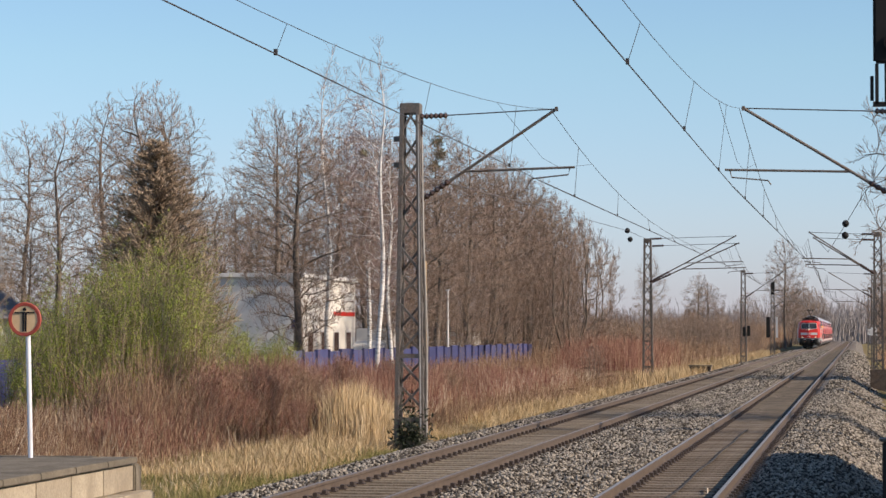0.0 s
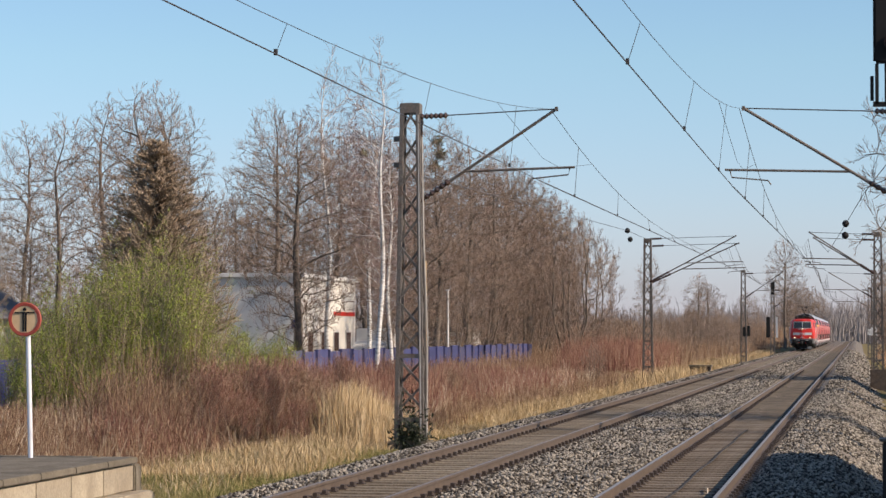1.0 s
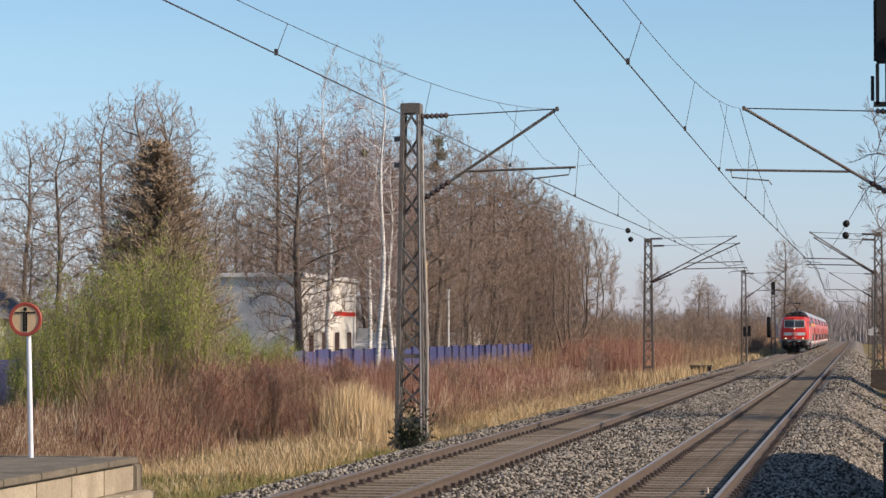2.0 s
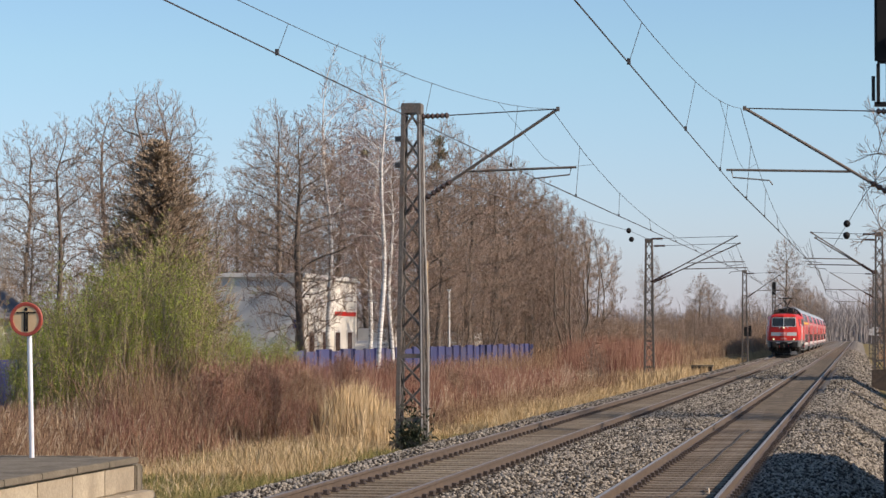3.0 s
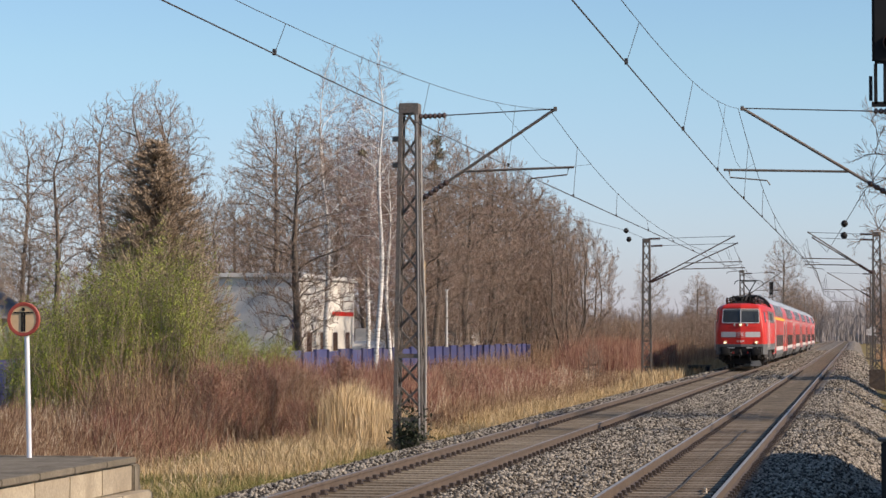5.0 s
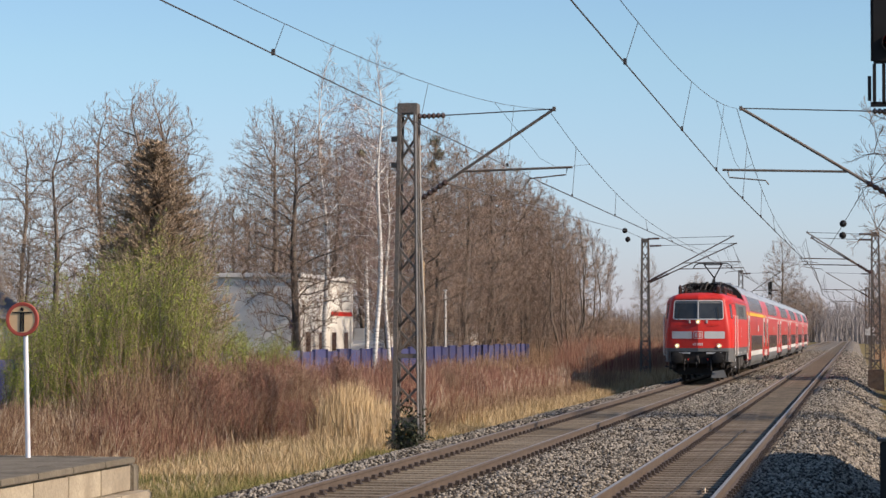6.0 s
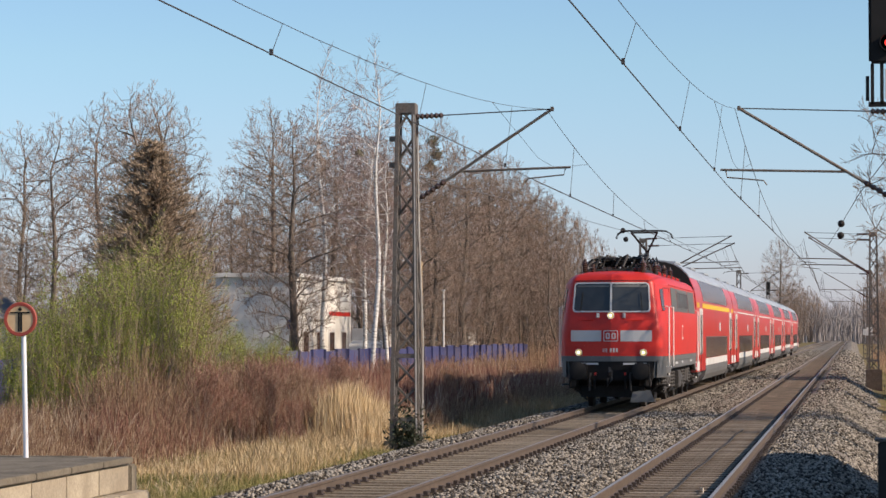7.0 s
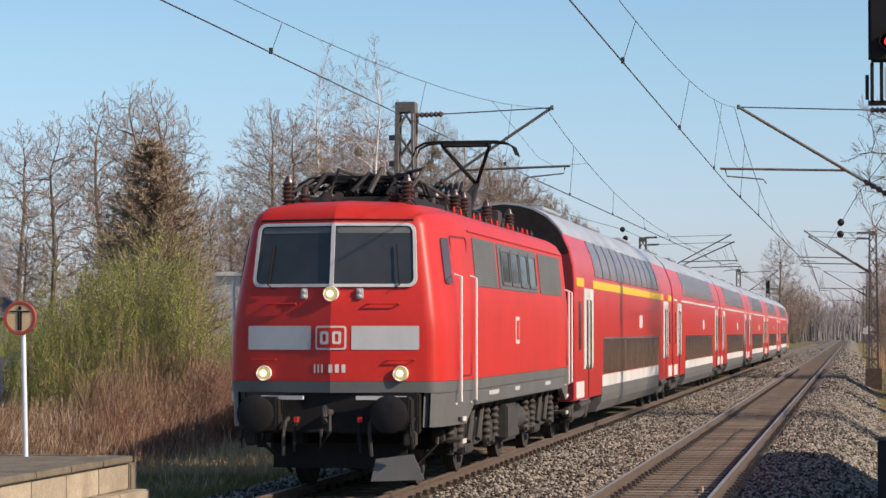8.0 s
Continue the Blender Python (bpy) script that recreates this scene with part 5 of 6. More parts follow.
    for k in range(5):
        xa = 0.95 - 0.12 * k
        part("busbar", Geo().tube([(xa, 5.4 + 0.3 * k, 4.20), (xa - 0.1, 6.2 + 0.2 * k, 4.38), (xa - 0.3, 7.1, 4.22)], 0.022, 6), M_BLACK, L)
    part("horn", Geo().lathe([(0.02, 0.3), (0.03, 0.1), (0.07, 0.0)], (-0.3, 1.75, 3.93), "y", 10).lathe([(0.02, 0.3), (0.03, 0.1), (0.07, 0.0)], (-0.14, 1.75, 3.93), "y", 10), M_BOGIE, L)
    part("roof_walk", Geo().box(0.72, 1.0, 3.0, 13.0, 3.80, 3.84), M_BOGIE, L)
    return L


loco = locomotive()

SEC = [(1.30, 0.74), (1.37, 0.76), (1.39, 0.80), (1.39, 3.10), (1.365, 3.40), (1.30, 3.68), (1.19, 3.93), (1.14, 4.03), (1.04, 4.17), (0.84, 4.37), (0.58, 4.52), (0.30, 4.60), (0.0, 4.63)]
SEC_W = [(b, a) for a, b in SEC]


def sec_x(z):
    return prof_at(z, SEC_W)


def band(y0, y1, z0, z1, off, s, n=5):
    """A strip of the coach's skin between two heights."""
    zs = [z0 + (z1 - z0) * k / n for k in range(n + 1)]
    out = [(s * (sec_x(z) + off), z + (off if z > 3.3 else 0)) for z in zs]
    inn = [(s * (sec_x(z) - 0.01), z) for z in reversed(zs)]
    loop = out + inn
    return Geo().rings([[(x, y, z) for x, z in loop] for y in (y0, y1)])


def coach(first):
    C = thing("double_deck_coach", "red double-deck coach with a yellow first-class band and tinted windows" if first else "red double-deck coach with white doors and tinted windows", "railway coach", group="double-deck coaches")
    E = 26.5
    shell = SEC + [(-x, z) for x, z in reversed(SEC[:-1])]
    part("body", Geo().rings([[(x * q, y, 2.2 + (z - 2.2) * q) for x, z in shell] for y, q in ((0.30, 0.985), (0.36, 0.996), (0.48, 1.0), (13.0, 1.0), (E - 0.18, 1.0), (E - 0.06, 0.996), (E, 0.985))]), M_REDCO, C, "glossy red coach body", smooth=True)
    top = [(x + 0.006, z + 0.006) for x, z in SEC if z > 4.0]
    top = top + [(-x, z) for x, z in reversed(top[:-1])]
    part("roof", Geo().rings([[(x, y, z) for x, z in top + [(x, z - 0.05) for x, z in reversed(top)]] for y in (0.285, 9.0, 18.0, E - 0.0)]), M_ROOFG, C, "silver grey roof", smooth=True)
    part("end_wall", Geo().rings([[(x * 0.975, y, 2.25 + (z - 2.25) * 0.975) for x, z in shell] for y in (0.26, 0.31)]), M_DKRED, C)
    # black sheet paints the shade on the top of the end wall
    part("end_hood", Geo().rings([[(x * 0.98, y, 2.25 + (z - 2.25) * 0.984) for x, z in [(1.3, 3.68)] + SEC[6:] + [(-a, b) for a, b in reversed(SEC[6:-1])] + [(-1.3, 3.68)]] for y in (0.22, 0.262)]), M_BLACK, C)
    part("gangway", Geo().box(-0.72, 0.72, E + 0.005, E + 0.52, 1.0, 3.25), M_BLACK, C, bevel=0.08)
    part("gangway", Geo().box(-0.78, 0.78, -0.42, 0.215, 0.95, 3.35), M_BLACK, C, bevel=0.06)
    for y0, y1 in ((2.0, 5.0), (10.5, 13.5), (19.0, 22.0)):
        part("roof_rib", Geo().box(-0.55, 0.55, y0, y1, 4.56, 4.642), M_ROOFG, C, bevel=0.02)
    for s in (-1, 1):
        part("lower_stripe", band(5.55, 21.15, 0.93, 1.18, 0.008, s), M_WHITE, C, "white lower stripe")
        part("end_stripe", band(0.45, 1.865, 0.80, 1.12, 0.008, s), M_WHITE, C)
        part("end_stripe", band(24.82, E - 0.15, 0.80, 1.12, 0.008, s), M_WHITE, C)
        part("sill", Geo().rings([[(s * a, y, b) for a, b in ((1.397, 0.925), (1.395, 0.75), (1.37, 0.60), (1.25, 0.40), (0.9, 0.36), (0.9, 0.73), (1.385, 0.735), (1.385, 0.925))] for y in (5.4, 21.3)]), M_SKIRT, C, "grey underbody sill")
        part("under_pan", Geo().box(s * 0.45 - 0.44, s * 0.45 + 0.44, 5.5, 21.2, 0.37, 0.7), M_UNDER, C)
        for a, b in ((0.5, 1.86), (3.66, 23.02), (24.84, E - 0.25)):
            part("class_band" if first else "trim_line", band(a, b, 3.0 if first else 3.04, 3.17 if first else 3.10, 0.008, s), M_YELLOW if first else M_WHITE, C)
        n = 9
        for k in range(n):
            y0 = 5.9 + k * 1.70
            part("lower_window", band(y0, y0 + 1.58, 1.20, 1.95, 0.010, s, 2), M_GLASSD, C)
            part("window_bar", band(y0 - 0.085, y0 - 0.035, 1.18, 1.97, 0.016, s, 2), M_SKIRT if first else M_UNDER, C)
        part("window_rail", band(5.8, 21.15, 1.955, 1.985, 0.014, s, 1), M_SKIRT if first else M_UNDER, C)
        runs = ((4.1, 10),) if first else ((4.8, 10),)
        for ya, m in runs:
            for k in range(m):
                y0 = ya + k * 1.68
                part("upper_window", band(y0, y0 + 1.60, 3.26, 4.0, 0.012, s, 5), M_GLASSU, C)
                part("window_bar", band(y0 + 1.605, y0 + 1.675, 3.24, 4.01, 0.018, s, 5), M_UNDER, C)
        for yd in (2.75, 23.93):
            d = part("door", band(yd - 0.88, yd + 0.88, 0.72, 2.98, 0.014, s, 3), M_WHITE, C, "white double door")
            part("door_gap", band(yd - 0.02, yd + 0.02, 0.78, 2.90, 0.018, s, 2), M_BLACK, d)
            for q in (-0.34, 0.34):
                part("door_window", band(yd + q - 0.13, yd + q + 0.13, 1.35, 2.75, 0.024, s, 2), M_GLASSD, d)
        part("end_window", band(0.95, 1.35, 1.75, 2.70, 0.010, s, 2), M_GLASSD, C)
        part("end_window", band(25.25, 25.65, 1.75, 2.70, 0.010, s, 2), M_GLASSD, C)
        part("badge", band(15.0, 15.9, 2.20, 2.52, 0.008, s, 1), M_LGREY, C)
        for yb in (2.6, 23.9):
            for q in (-1.25, 1.25):
                wheel(C, s * 0.75, yb + q, 0.46, s)
                part("axle_box", Geo().box(s * 1.08 - 0.12, s * 1.08 + 0.14, yb + q - 0.2, yb + q + 0.2, 0.32, 0.62), M_UNDER, C, bevel=0.03)
            part("bogie_frame", Geo().slab([(s * 1.05, yb - 1.8, 0.45), (s * 1.05, yb - 1.8, 0.60), (s * 1.05, yb - 0.6, 0.74), (s * 1.05, yb + 0.6, 0.74), (s * 1.05, yb + 1.8, 0.60), (s * 1.05, yb + 1.8, 0.45), (s * 1.05, yb + 0.6, 0.36), (s * 1.05, yb - 0.6, 0.36)], (s * 0.16, 0, 0)), M_BOGIE, C, bevel=0.02)
            part("air_spring", Geo().lathe([(0.26, 0.72), (0.30, 0.80), (0.30, 0.88), (0.24, 0.95)], (s * 1.0, yb, 0), "z", 16), M_BLACK, C)
            part("yaw_damper", Geo().tube([(s * 1.30, yb - 1.0, 0.62), (s * 1.30, yb + 0.9, 0.66)], 0.06, 8), M_BOGIE, C)
    for yb in (2.6, 23.9):
        part("axle_beam", Geo().box(-1.0, 1.0, yb - 1.5, yb + 1.5, 0.3, 0.6), M_BLACK, C)
    return C


coaches = [coach(True), coach(False)]
for i in range(4):
    coaches.append(copy_thing(coaches[1], pose(XL, 100 + 26.8 * i, 0)))
# ---------- masts, cantilevers and overhead wires ----------
def mast(x, y, h, w0, w1, label, side, strips=False, base=True, foot=None):
    """A lattice steel mast on a concrete foot; side: +1 when the track lies to its +x."""
    z0 = float(ground_z(np.array(x), np.array(y))) + 0.25 if foot is None else foot
    t = thing("catenary_mast", label, "railway mast", group="catenary masts", at=(x, y, 0))
    top = h

    def corner(sx, sy, z):
        q = (z - z0) / (top - z0)
        w = w0 + (w1 - w0) * q
        return (sx * w / 2, sy * w * 0.42, z)
    for sx in (-1, 1):
        for sy in (-1, 1):
            part("leg", Geo().bar(corner(sx, sy, z0), corner(sx, sy, top), 0.095, 0.095), M_MAST, t, bevel=0.01)
    n = max(6, int((top - z0) / 0.62))
    for i in range(n):
        za, zb = z0 + (top - z0) * (i + 0.05) / n, z0 + (top - z0) * (i + 0.95) / n
        for sy in (-1, 1):
            s = 1 if (i + (sy > 0)) % 2 else -1
            part("lacing_bar", Geo().bar(corner(-s, sy, za), corner(s, sy, zb), 0.06, 0.05), M_MAST, t)
        for sx in (-1, 1):
            s = 1 if (i + (sx > 0)) % 2 else -1
            part("lacing_bar", Geo().bar(corner(sx, -s, za), corner(sx, s, zb), 0.05, 0.06), M_MAST, t)
    part("cap", Geo().box(-w1 / 2 - 0.05, w1 / 2 + 0.05, -w1 * 0.42 - 0.05, w1 * 0.42 + 0.05, top - 0.22, top + 0.02), M_MAST, t, bevel=0.015)
    for zz in (z0 + 0.45, z0 + 1.9):
        part("tie_plate", Geo().box(-w0 / 2, w0 / 2, -w0 * 0.44, -w0 * 0.40, zz, zz + 0.1), M_MAST, t)
    if base:
        part("foundation", Geo().box(-w0 / 2 - 0.18, w0 / 2 + 0.18, -w0 / 2 - 0.12, w0 / 2 + 0.12, z0 - (0.8 if foot is None else 1.6), z0 + 0.02), M_CONC, t, "grey concrete foot", bevel=0.03)
    if strips:
        # pale bar up the right leg imitates its sunlit edge
        part("cable_strip", Geo().bar((w0 / 2 - 0.02, -w0 * 0.48, z0 + 0.2), (w1 / 2 + 0.02, -w1 * 0.48, top - 0.25), 0.06, 0.03), M_MASTLT, t, "pale strip painting the sunlit edge of the leg")
        part("earth_cable", Geo().tube([(w0 / 2 + 0.08, -0.1, z0 + 0.1), (w0 / 2 + 0.1, -0.1, 2.0), (w1 / 2 + 0.12, -0.1, 4.5), (w1 / 2 + 0.09, -0.1, 6.6)], 0.018, 5), M_MASTLT, t)
        for zz in (5.9, 6.5):
            part("bracket", Geo().box(-w1 / 2 - 0.22, -w1 / 2 - 0.02, -0.05, 0.05, zz, zz + 0.12), M_MAST, t)
    return t


def shed_insulator(p, q, n=6, r=0.075):
    p, q = Vector(p), Vector(q)
    g = Geo()
    pts, rad = [], []
    for k in range(n * 2 + 1):
        pts.append(p.lerp(q, k / (n * 2)))
        rad.append(r if k % 2 else r * 0.45)
    d = (q - p).normalized()
    u = d.cross(Vector((0, 1, 0))).normalized()
    w = d.cross(u)
    rings = [[c + u * (rr * math.cos(a * math.pi / 5)) + w * (rr * math.sin(a * math.pi / 5)) for a in range(10)] for c, rr in zip(pts, rad)]
    return g.rings(rings)


def cantilever(t, tip, z_tip, z_low, z_arm, reach, y=0.0, w=0.2, near=True):
    """Top rod, diagonal strut and registration arm, in the mast's space; reach is signed."""
    s = 1 if reach > 0 else -1
    root = s * w
    rod_z = z_tip - 0.05
    part("top_rod", Geo().tube([(root + s * 0.62, y, rod_z - 0.06), (tip, y, z_tip)], 0.015, 6), M_WIRE, t)
    part("rod_insulator", shed_insulator((root, y, rod_z - 0.08), (root + s * 0.65, y, rod_z - 0.06)), M_INSUL, t)
    k = 0.22
    a = (root + (tip - root) * k, y, z_low + (z_tip - z_low) * k)
    part("strut", Geo().tube([a, (tip + s * 0.03, y, z_tip + 0.02)], 0.035, 8), M_MAST, t)
    part("strut_insulator", shed_insulator((root, y, z_low), a), M_INSUL, t)
    q = (z_arm - z_low) / (z_tip - z_low)
    b = root + (tip - root) * q
    part("registration_arm", Geo().tube([(b, y, z_arm), (tip + s * 0.42, y, z_arm + 0.07)], 0.028, 7), M_MAST, t)
    part("steady_arm", Geo().tube([(tip + s * 0.30, y, z_arm + 0.05), (tip + s * 0.27, y, z_arm - 0.1), (tip - s * 0.55, y, z_arm - 0.18), (tip - s * 0.62, y, z_arm - 0.28)], 0.018, 6), M_MAST, t)
    part("clevis", Geo().box(tip - 0.035, tip + 0.035, y - 0.04, y + 0.04, z_tip - 0.05, z_tip + 0.05), M_MAST, t)


LY = (-28.0, 56.1, 141.0, 217.0, 298.0, 380.0)
RY = (-26.0, 56.4, 135.0, 216.0, 297.0, 380.0)
m1 = mast(-10.1, LY[1], 7.35, 0.60, 0.36, "weathered lattice steel mast with ivy at its foot", 1, True)
cantilever(m1, 3.36, 7.20, 5.12, 5.80, 1)
m2 = mast(-11.75, LY[2], 7.45, 0.52, 0.34, "dark lattice steel mast carrying two cantilevers", 1)
cantilever(m2, 5.0, 7.55, 5.0, 6.05, 1, -0.75)
cantilever(m2, 5.1, 7.20, 5.0, 5.75, 1, 0.75)
m3 = mast(-9.8, LY[3], 7.55, 0.45, 0.32, "slim lattice steel mast far along the line", 1)
cantilever(m3, 3.4, 7.4, 5.2, 5.8, 1)
m4 = mast(-10.0, LY[4], 7.5, 0.45, 0.32, "slim lattice steel mast far along the line", 1)
cantilever(m4, 3.3, 7.3, 5.2, 5.8, 1)
r1 = mast(1.25, RY[1], 7.45, 0.55, 0.36, "lattice steel mast beside the line", -1)
cantilever(r1, -3.78, 7.18, 5.0, 5.72, -1)
r2 = mast(1.06, RY[2], 7.50, 0.50, 0.34, "lattice steel mast with two cantilevers on a brown foot", -1, foot=0.15)
for o in r2.children:
    if o.name.startswith("foundation"):
        o.data.materials[0] = M_RAIL
        tagged(o, "brown stained concrete foot")
cantilever(r2, -3.60, 7.50, 5.3, 6.05, -1, -0.6)
cantilever(r2, -3.40, 7.25, 5.3, 5.75, -1, 0.6)
for yy in RY[3:5]:
    m = mast(1.35, yy, 7.5, 0.45, 0.32, "lattice steel mast far along the line", -1)
    cantilever(m, -3.8, 7.3, 5.2, 5.8, -1)
    part("white_plate", Geo().box(-0.25, 0.25, -0.4, -0.36, 1.9, 2.6), M_WHITE, m)


def overhead(x, ys, label, stagger, tip_z, mid_z, wire_z):
    t = thing("overhead_line", label, "overhead wire", at=(0, 0, 0))
    cr, mr = 0.0095, 0.0052
    xs = [x + (stagger if i < 2 else -stagger * 3.2 if i % 2 == 0 else stagger) for i in range(len(ys))]
    for i in range(len(ys) - 1):
        ya, yb = ys[i], ys[i + 1]
        xa, xb = xs[i], xs[i + 1]

        def mz(q):
            return mid_z + (tip_z - mid_z) * abs(2 * q - 1) ** 2.6
        big = 1.0 if i < 1 else 1.5 if i < 2 else 2.2
        n = 24
        part("messenger_wire", Geo().tube([(x, ya + (yb - ya) * k / n, mz(k / n)) for k in range(n + 1)], mr * big, 5), M_WIRE, t)
        part("contact_wire", Geo().tube([(xa + (xb - xa) * k / 4, ya + (yb - ya) * k / 4, wire_z) for k in range(5)], cr * big, 5), M_WIRE, t)
        if i < 3:
            span = yb - ya
            pts = [(x, yb - 8.5, mz(1 - 8.5 / span)), (x + 0.02, yb - 1.6, wire_z + 0.45), (x + 0.02, yb + 1.6, wire_z + 0.45), (x, yb + 9.0, mz(9.0 / span))]
            part("stitch_wire", Geo().tube(pts, 0.005 * big, 4), M_WIRE, t)
        for k in range(8):
            q = (k + 0.55) / 8.1
            yy = ya + (yb - ya) * q
            xc = xa + (xb - xa) * q
            part("dropper", Geo().tube([(x, yy, mz(q)), (xc, yy, wire_z)], 0.0045 * big, 4).box(xc - 0.02, xc + 0.02, yy - 0.03, yy + 0.03, wire_z - 0.015, wire_z + 0.06), M_WIRE, t)
    return t


overhead(XL - 0.16, LY, "dark catenary and contact wires over the brown track", -0.14, 7.2, 5.78, 5.52)
overhead(XR - 0.05, RY, "dark catenary and contact wires over the bright track", -0.16, 7.18, 5.82, 5.42)


def ball_wire(name, pts, balls, label):
    t = thing(name, label, "overhead wire")
    part("wire", Geo().tube(pts, 0.012, 5), M_WIRE, t)
    for b in balls:
        part("ball_insulator", Geo().lathe([(0.03, -0.14), (0.095, -0.10), (0.135, -0.03), (0.135, 0.03), (0.095, 0.10), (0.03, 0.14)], b, "z", 14), M_BLACK, t, "dark round insulator", smooth=True)
    return t


ball_wire("anchor_wire", [(-10.0, 56.2, 5.75), (-11.0, 100, 6.75), (-11.62, 127, 7.35), (-11.7, 140.8, 7.4)], [(-11.62, 127, 7.35), (-11.52, 127.5, 6.92)], "slack feeder wire with two dark ball insulators")
ball_wire("anchor_wire", [(1.05, 56.5, 6.4), (0.2, 76, 6.32), (-0.45, 97, 6.3), (-1.4, 121, 6.0), (-2.3, 134.8, 7.3)], [(-0.45, 97, 6.32), (-0.47, 97.3, 5.88)], "slanting tension wire with two dark ball insulators")
# ---------- platform, signals and small things beside the line ----------
def platform():
    t = thing("platform", "weathered concrete platform end with pale edge blocks", "platform", kind="structure")
    x1, y1, zt = -8.99, 30.25, 0.55
    part("deck", Geo().box(-16.0, x1 - 0.35, -40, y1 - 0.02, -0.7, zt - 0.012), M_CONC, t, "worn grey platform surface")
    n = 18
    for k in range(n):
        a = y1 - (k + 1) * 1.25
        part("coping_slab", Geo().box(x1 - 0.42, x1 + 0.06, a + 0.008, a + 1.242, zt - 0.08, zt), M_CONC, t, bevel=0.012)
        part("face_block", Geo().box(x1 - 0.30, x1, a + 0.008, a + 1.242, 0.13, zt - 0.095), M_CONCL, t, bevel=0.012)
        part("footing", Geo().box(x1 - 0.30, x1 + 0.2, a + 0.25, a + 1.495, -0.75, 0.12), M_CONCL, t, bevel=0.02)
    part("end_pier", Geo().box(x1 - 0.5, x1 + 0.03, y1 + 0.005, y1 + 0.26, -0.7, zt - 0.10), M_CONC, t, bevel=0.02)
    part("end_wall", Geo().box(-16.0, x1 - 0.51, y1 - 0.015, y1 + 0.2, -0.8, zt - 0.005), M_CONC, t, bevel=0.02)
    t2 = thing("platform", "concrete platform on which the viewer stands", "platform", kind="structure")
    part("deck", Geo().box(-0.9, 5.0, -40, 13.0, -1.4, 0.55), M_CONC, t2, bevel=0.03)


platform()


def warning_sign():
    t = thing("warning_sign", "round red-rimmed no-entry sign on a white post", "sign", at=(-10.27, 30.0, 0.54))
    part("post", Geo().tube([(0.02, 0, 0), (-0.025, 0, 1.62)], 0.031, 10), M_POST, t, "white painted post", smooth=True)
    c = (-0.05, -0.045, 1.735)
    part("rim", Geo().lathe([(0.212, 0.02), (0.214, -0.012), (0.206, -0.02), (0.170, -0.018), (0.166, 0.0)], c, "y", 40), M_REDSIGN, t, "faded red rim", smooth=True)
    part("face", Geo().lathe([(0.172, 0.012), (0.172, -0.012)], c, "y", 40), M_CREAM, t, "yellowed face")
    pic = part("pictogram", Geo().box(c[0] - 0.13, c[0] + 0.13, c[1] - 0.02, c[1] - 0.013, c[2] + 0.075, c[2] + 0.092)
               .box(c[0] - 0.028, c[0] - 0.004, c[1] - 0.02, c[1] - 0.013, c[2] - 0.155, c[2] + 0.075).box(c[0] + 0.004, c[0] + 0.028, c[1] - 0.02, c[1] - 0.013, c[2] - 0.155, c[2] + 0.075)
               .lathe([(0.024, -0.02), (0.024, -0.013)], (c[0], c[1], c[2] + 0.125), "y", 14), M_BLACK, t, "plain black pictogram")
    part("clamp", Geo().box(-0.075, -0.0, -0.035, 0.03, 1.56, 1.60), M_MAST, t)


warning_sign()


def main_signal():
    t = thing("light_signal", "dark main light signal showing red on a steel post", "railway signal", at=(0.60, 28.4, 0))
    part("post", Geo().tube([(0.1, 0.2, -1.2), (0.1, 0.2, 6.4)], 0.08, 12), M_MAST, t, smooth=True)
    part("signal_screen", Geo().box(-0.415, 0.34, -0.05, 0.05, 5.14, 6.7), M_BLACK, t, bevel=0.03)
    part("hood", Geo().lathe([(0.09, -0.05), (0.095, -0.16), (0.105, -0.16), (0.105, -0.05)], (-0.190, 0, 5.37), "y", 20), M_BLACK, t)
    part("lens", Geo().lathe([(0.015, -0.08), (0.042, -0.070), (0.050, -0.052)], (-0.190, 0, 5.37), "y", 20), M_REDLAMP, t, "lit red lens", smooth=True)
    for xx in (-0.375, -0.27, 0.23):
        part("bracket", Geo().bar((xx, 0, 4.68), (xx, 0, 5.135), 0.05, 0.04), M_BLACK, t)
    part("bracket", Geo().bar((-0.42, 0, 4.68), (0.3, 0, 4.68), 0.05, 0.055), M_BLACK, t)
    part("hook", Geo().bar((-0.43, 0, 4.72), (-0.43, 0, 5.0), 0.025, 0.04), M_BLACK, t)
    part("white_plate", Geo().box(-0.235, 0.08, -0.02, 0.02, 4.74, 5.08), M_LGREY, t)
    for xx in (0.3, 0.55):
        part("ladder_rail", Geo().bar((xx, 0.3, -1.1), (xx, 0.3, 6.0), 0.04, 0.04), M_MAST, t)
    t = thing("cable_post", "dark steel cable post with a flat cap", "post", at=(0.46, 31.4, 0))
    part("shaft", Geo().box(-0.17, 0.17, -0.12, 0.12, -1.3, 0.76), M_UNDER, t, bevel=0.02)
    part("cap", Geo().box(-0.21, 0.21, -0.15, 0.15, 0.76, 0.80), M_MAST, t, bevel=0.01)


main_signal()


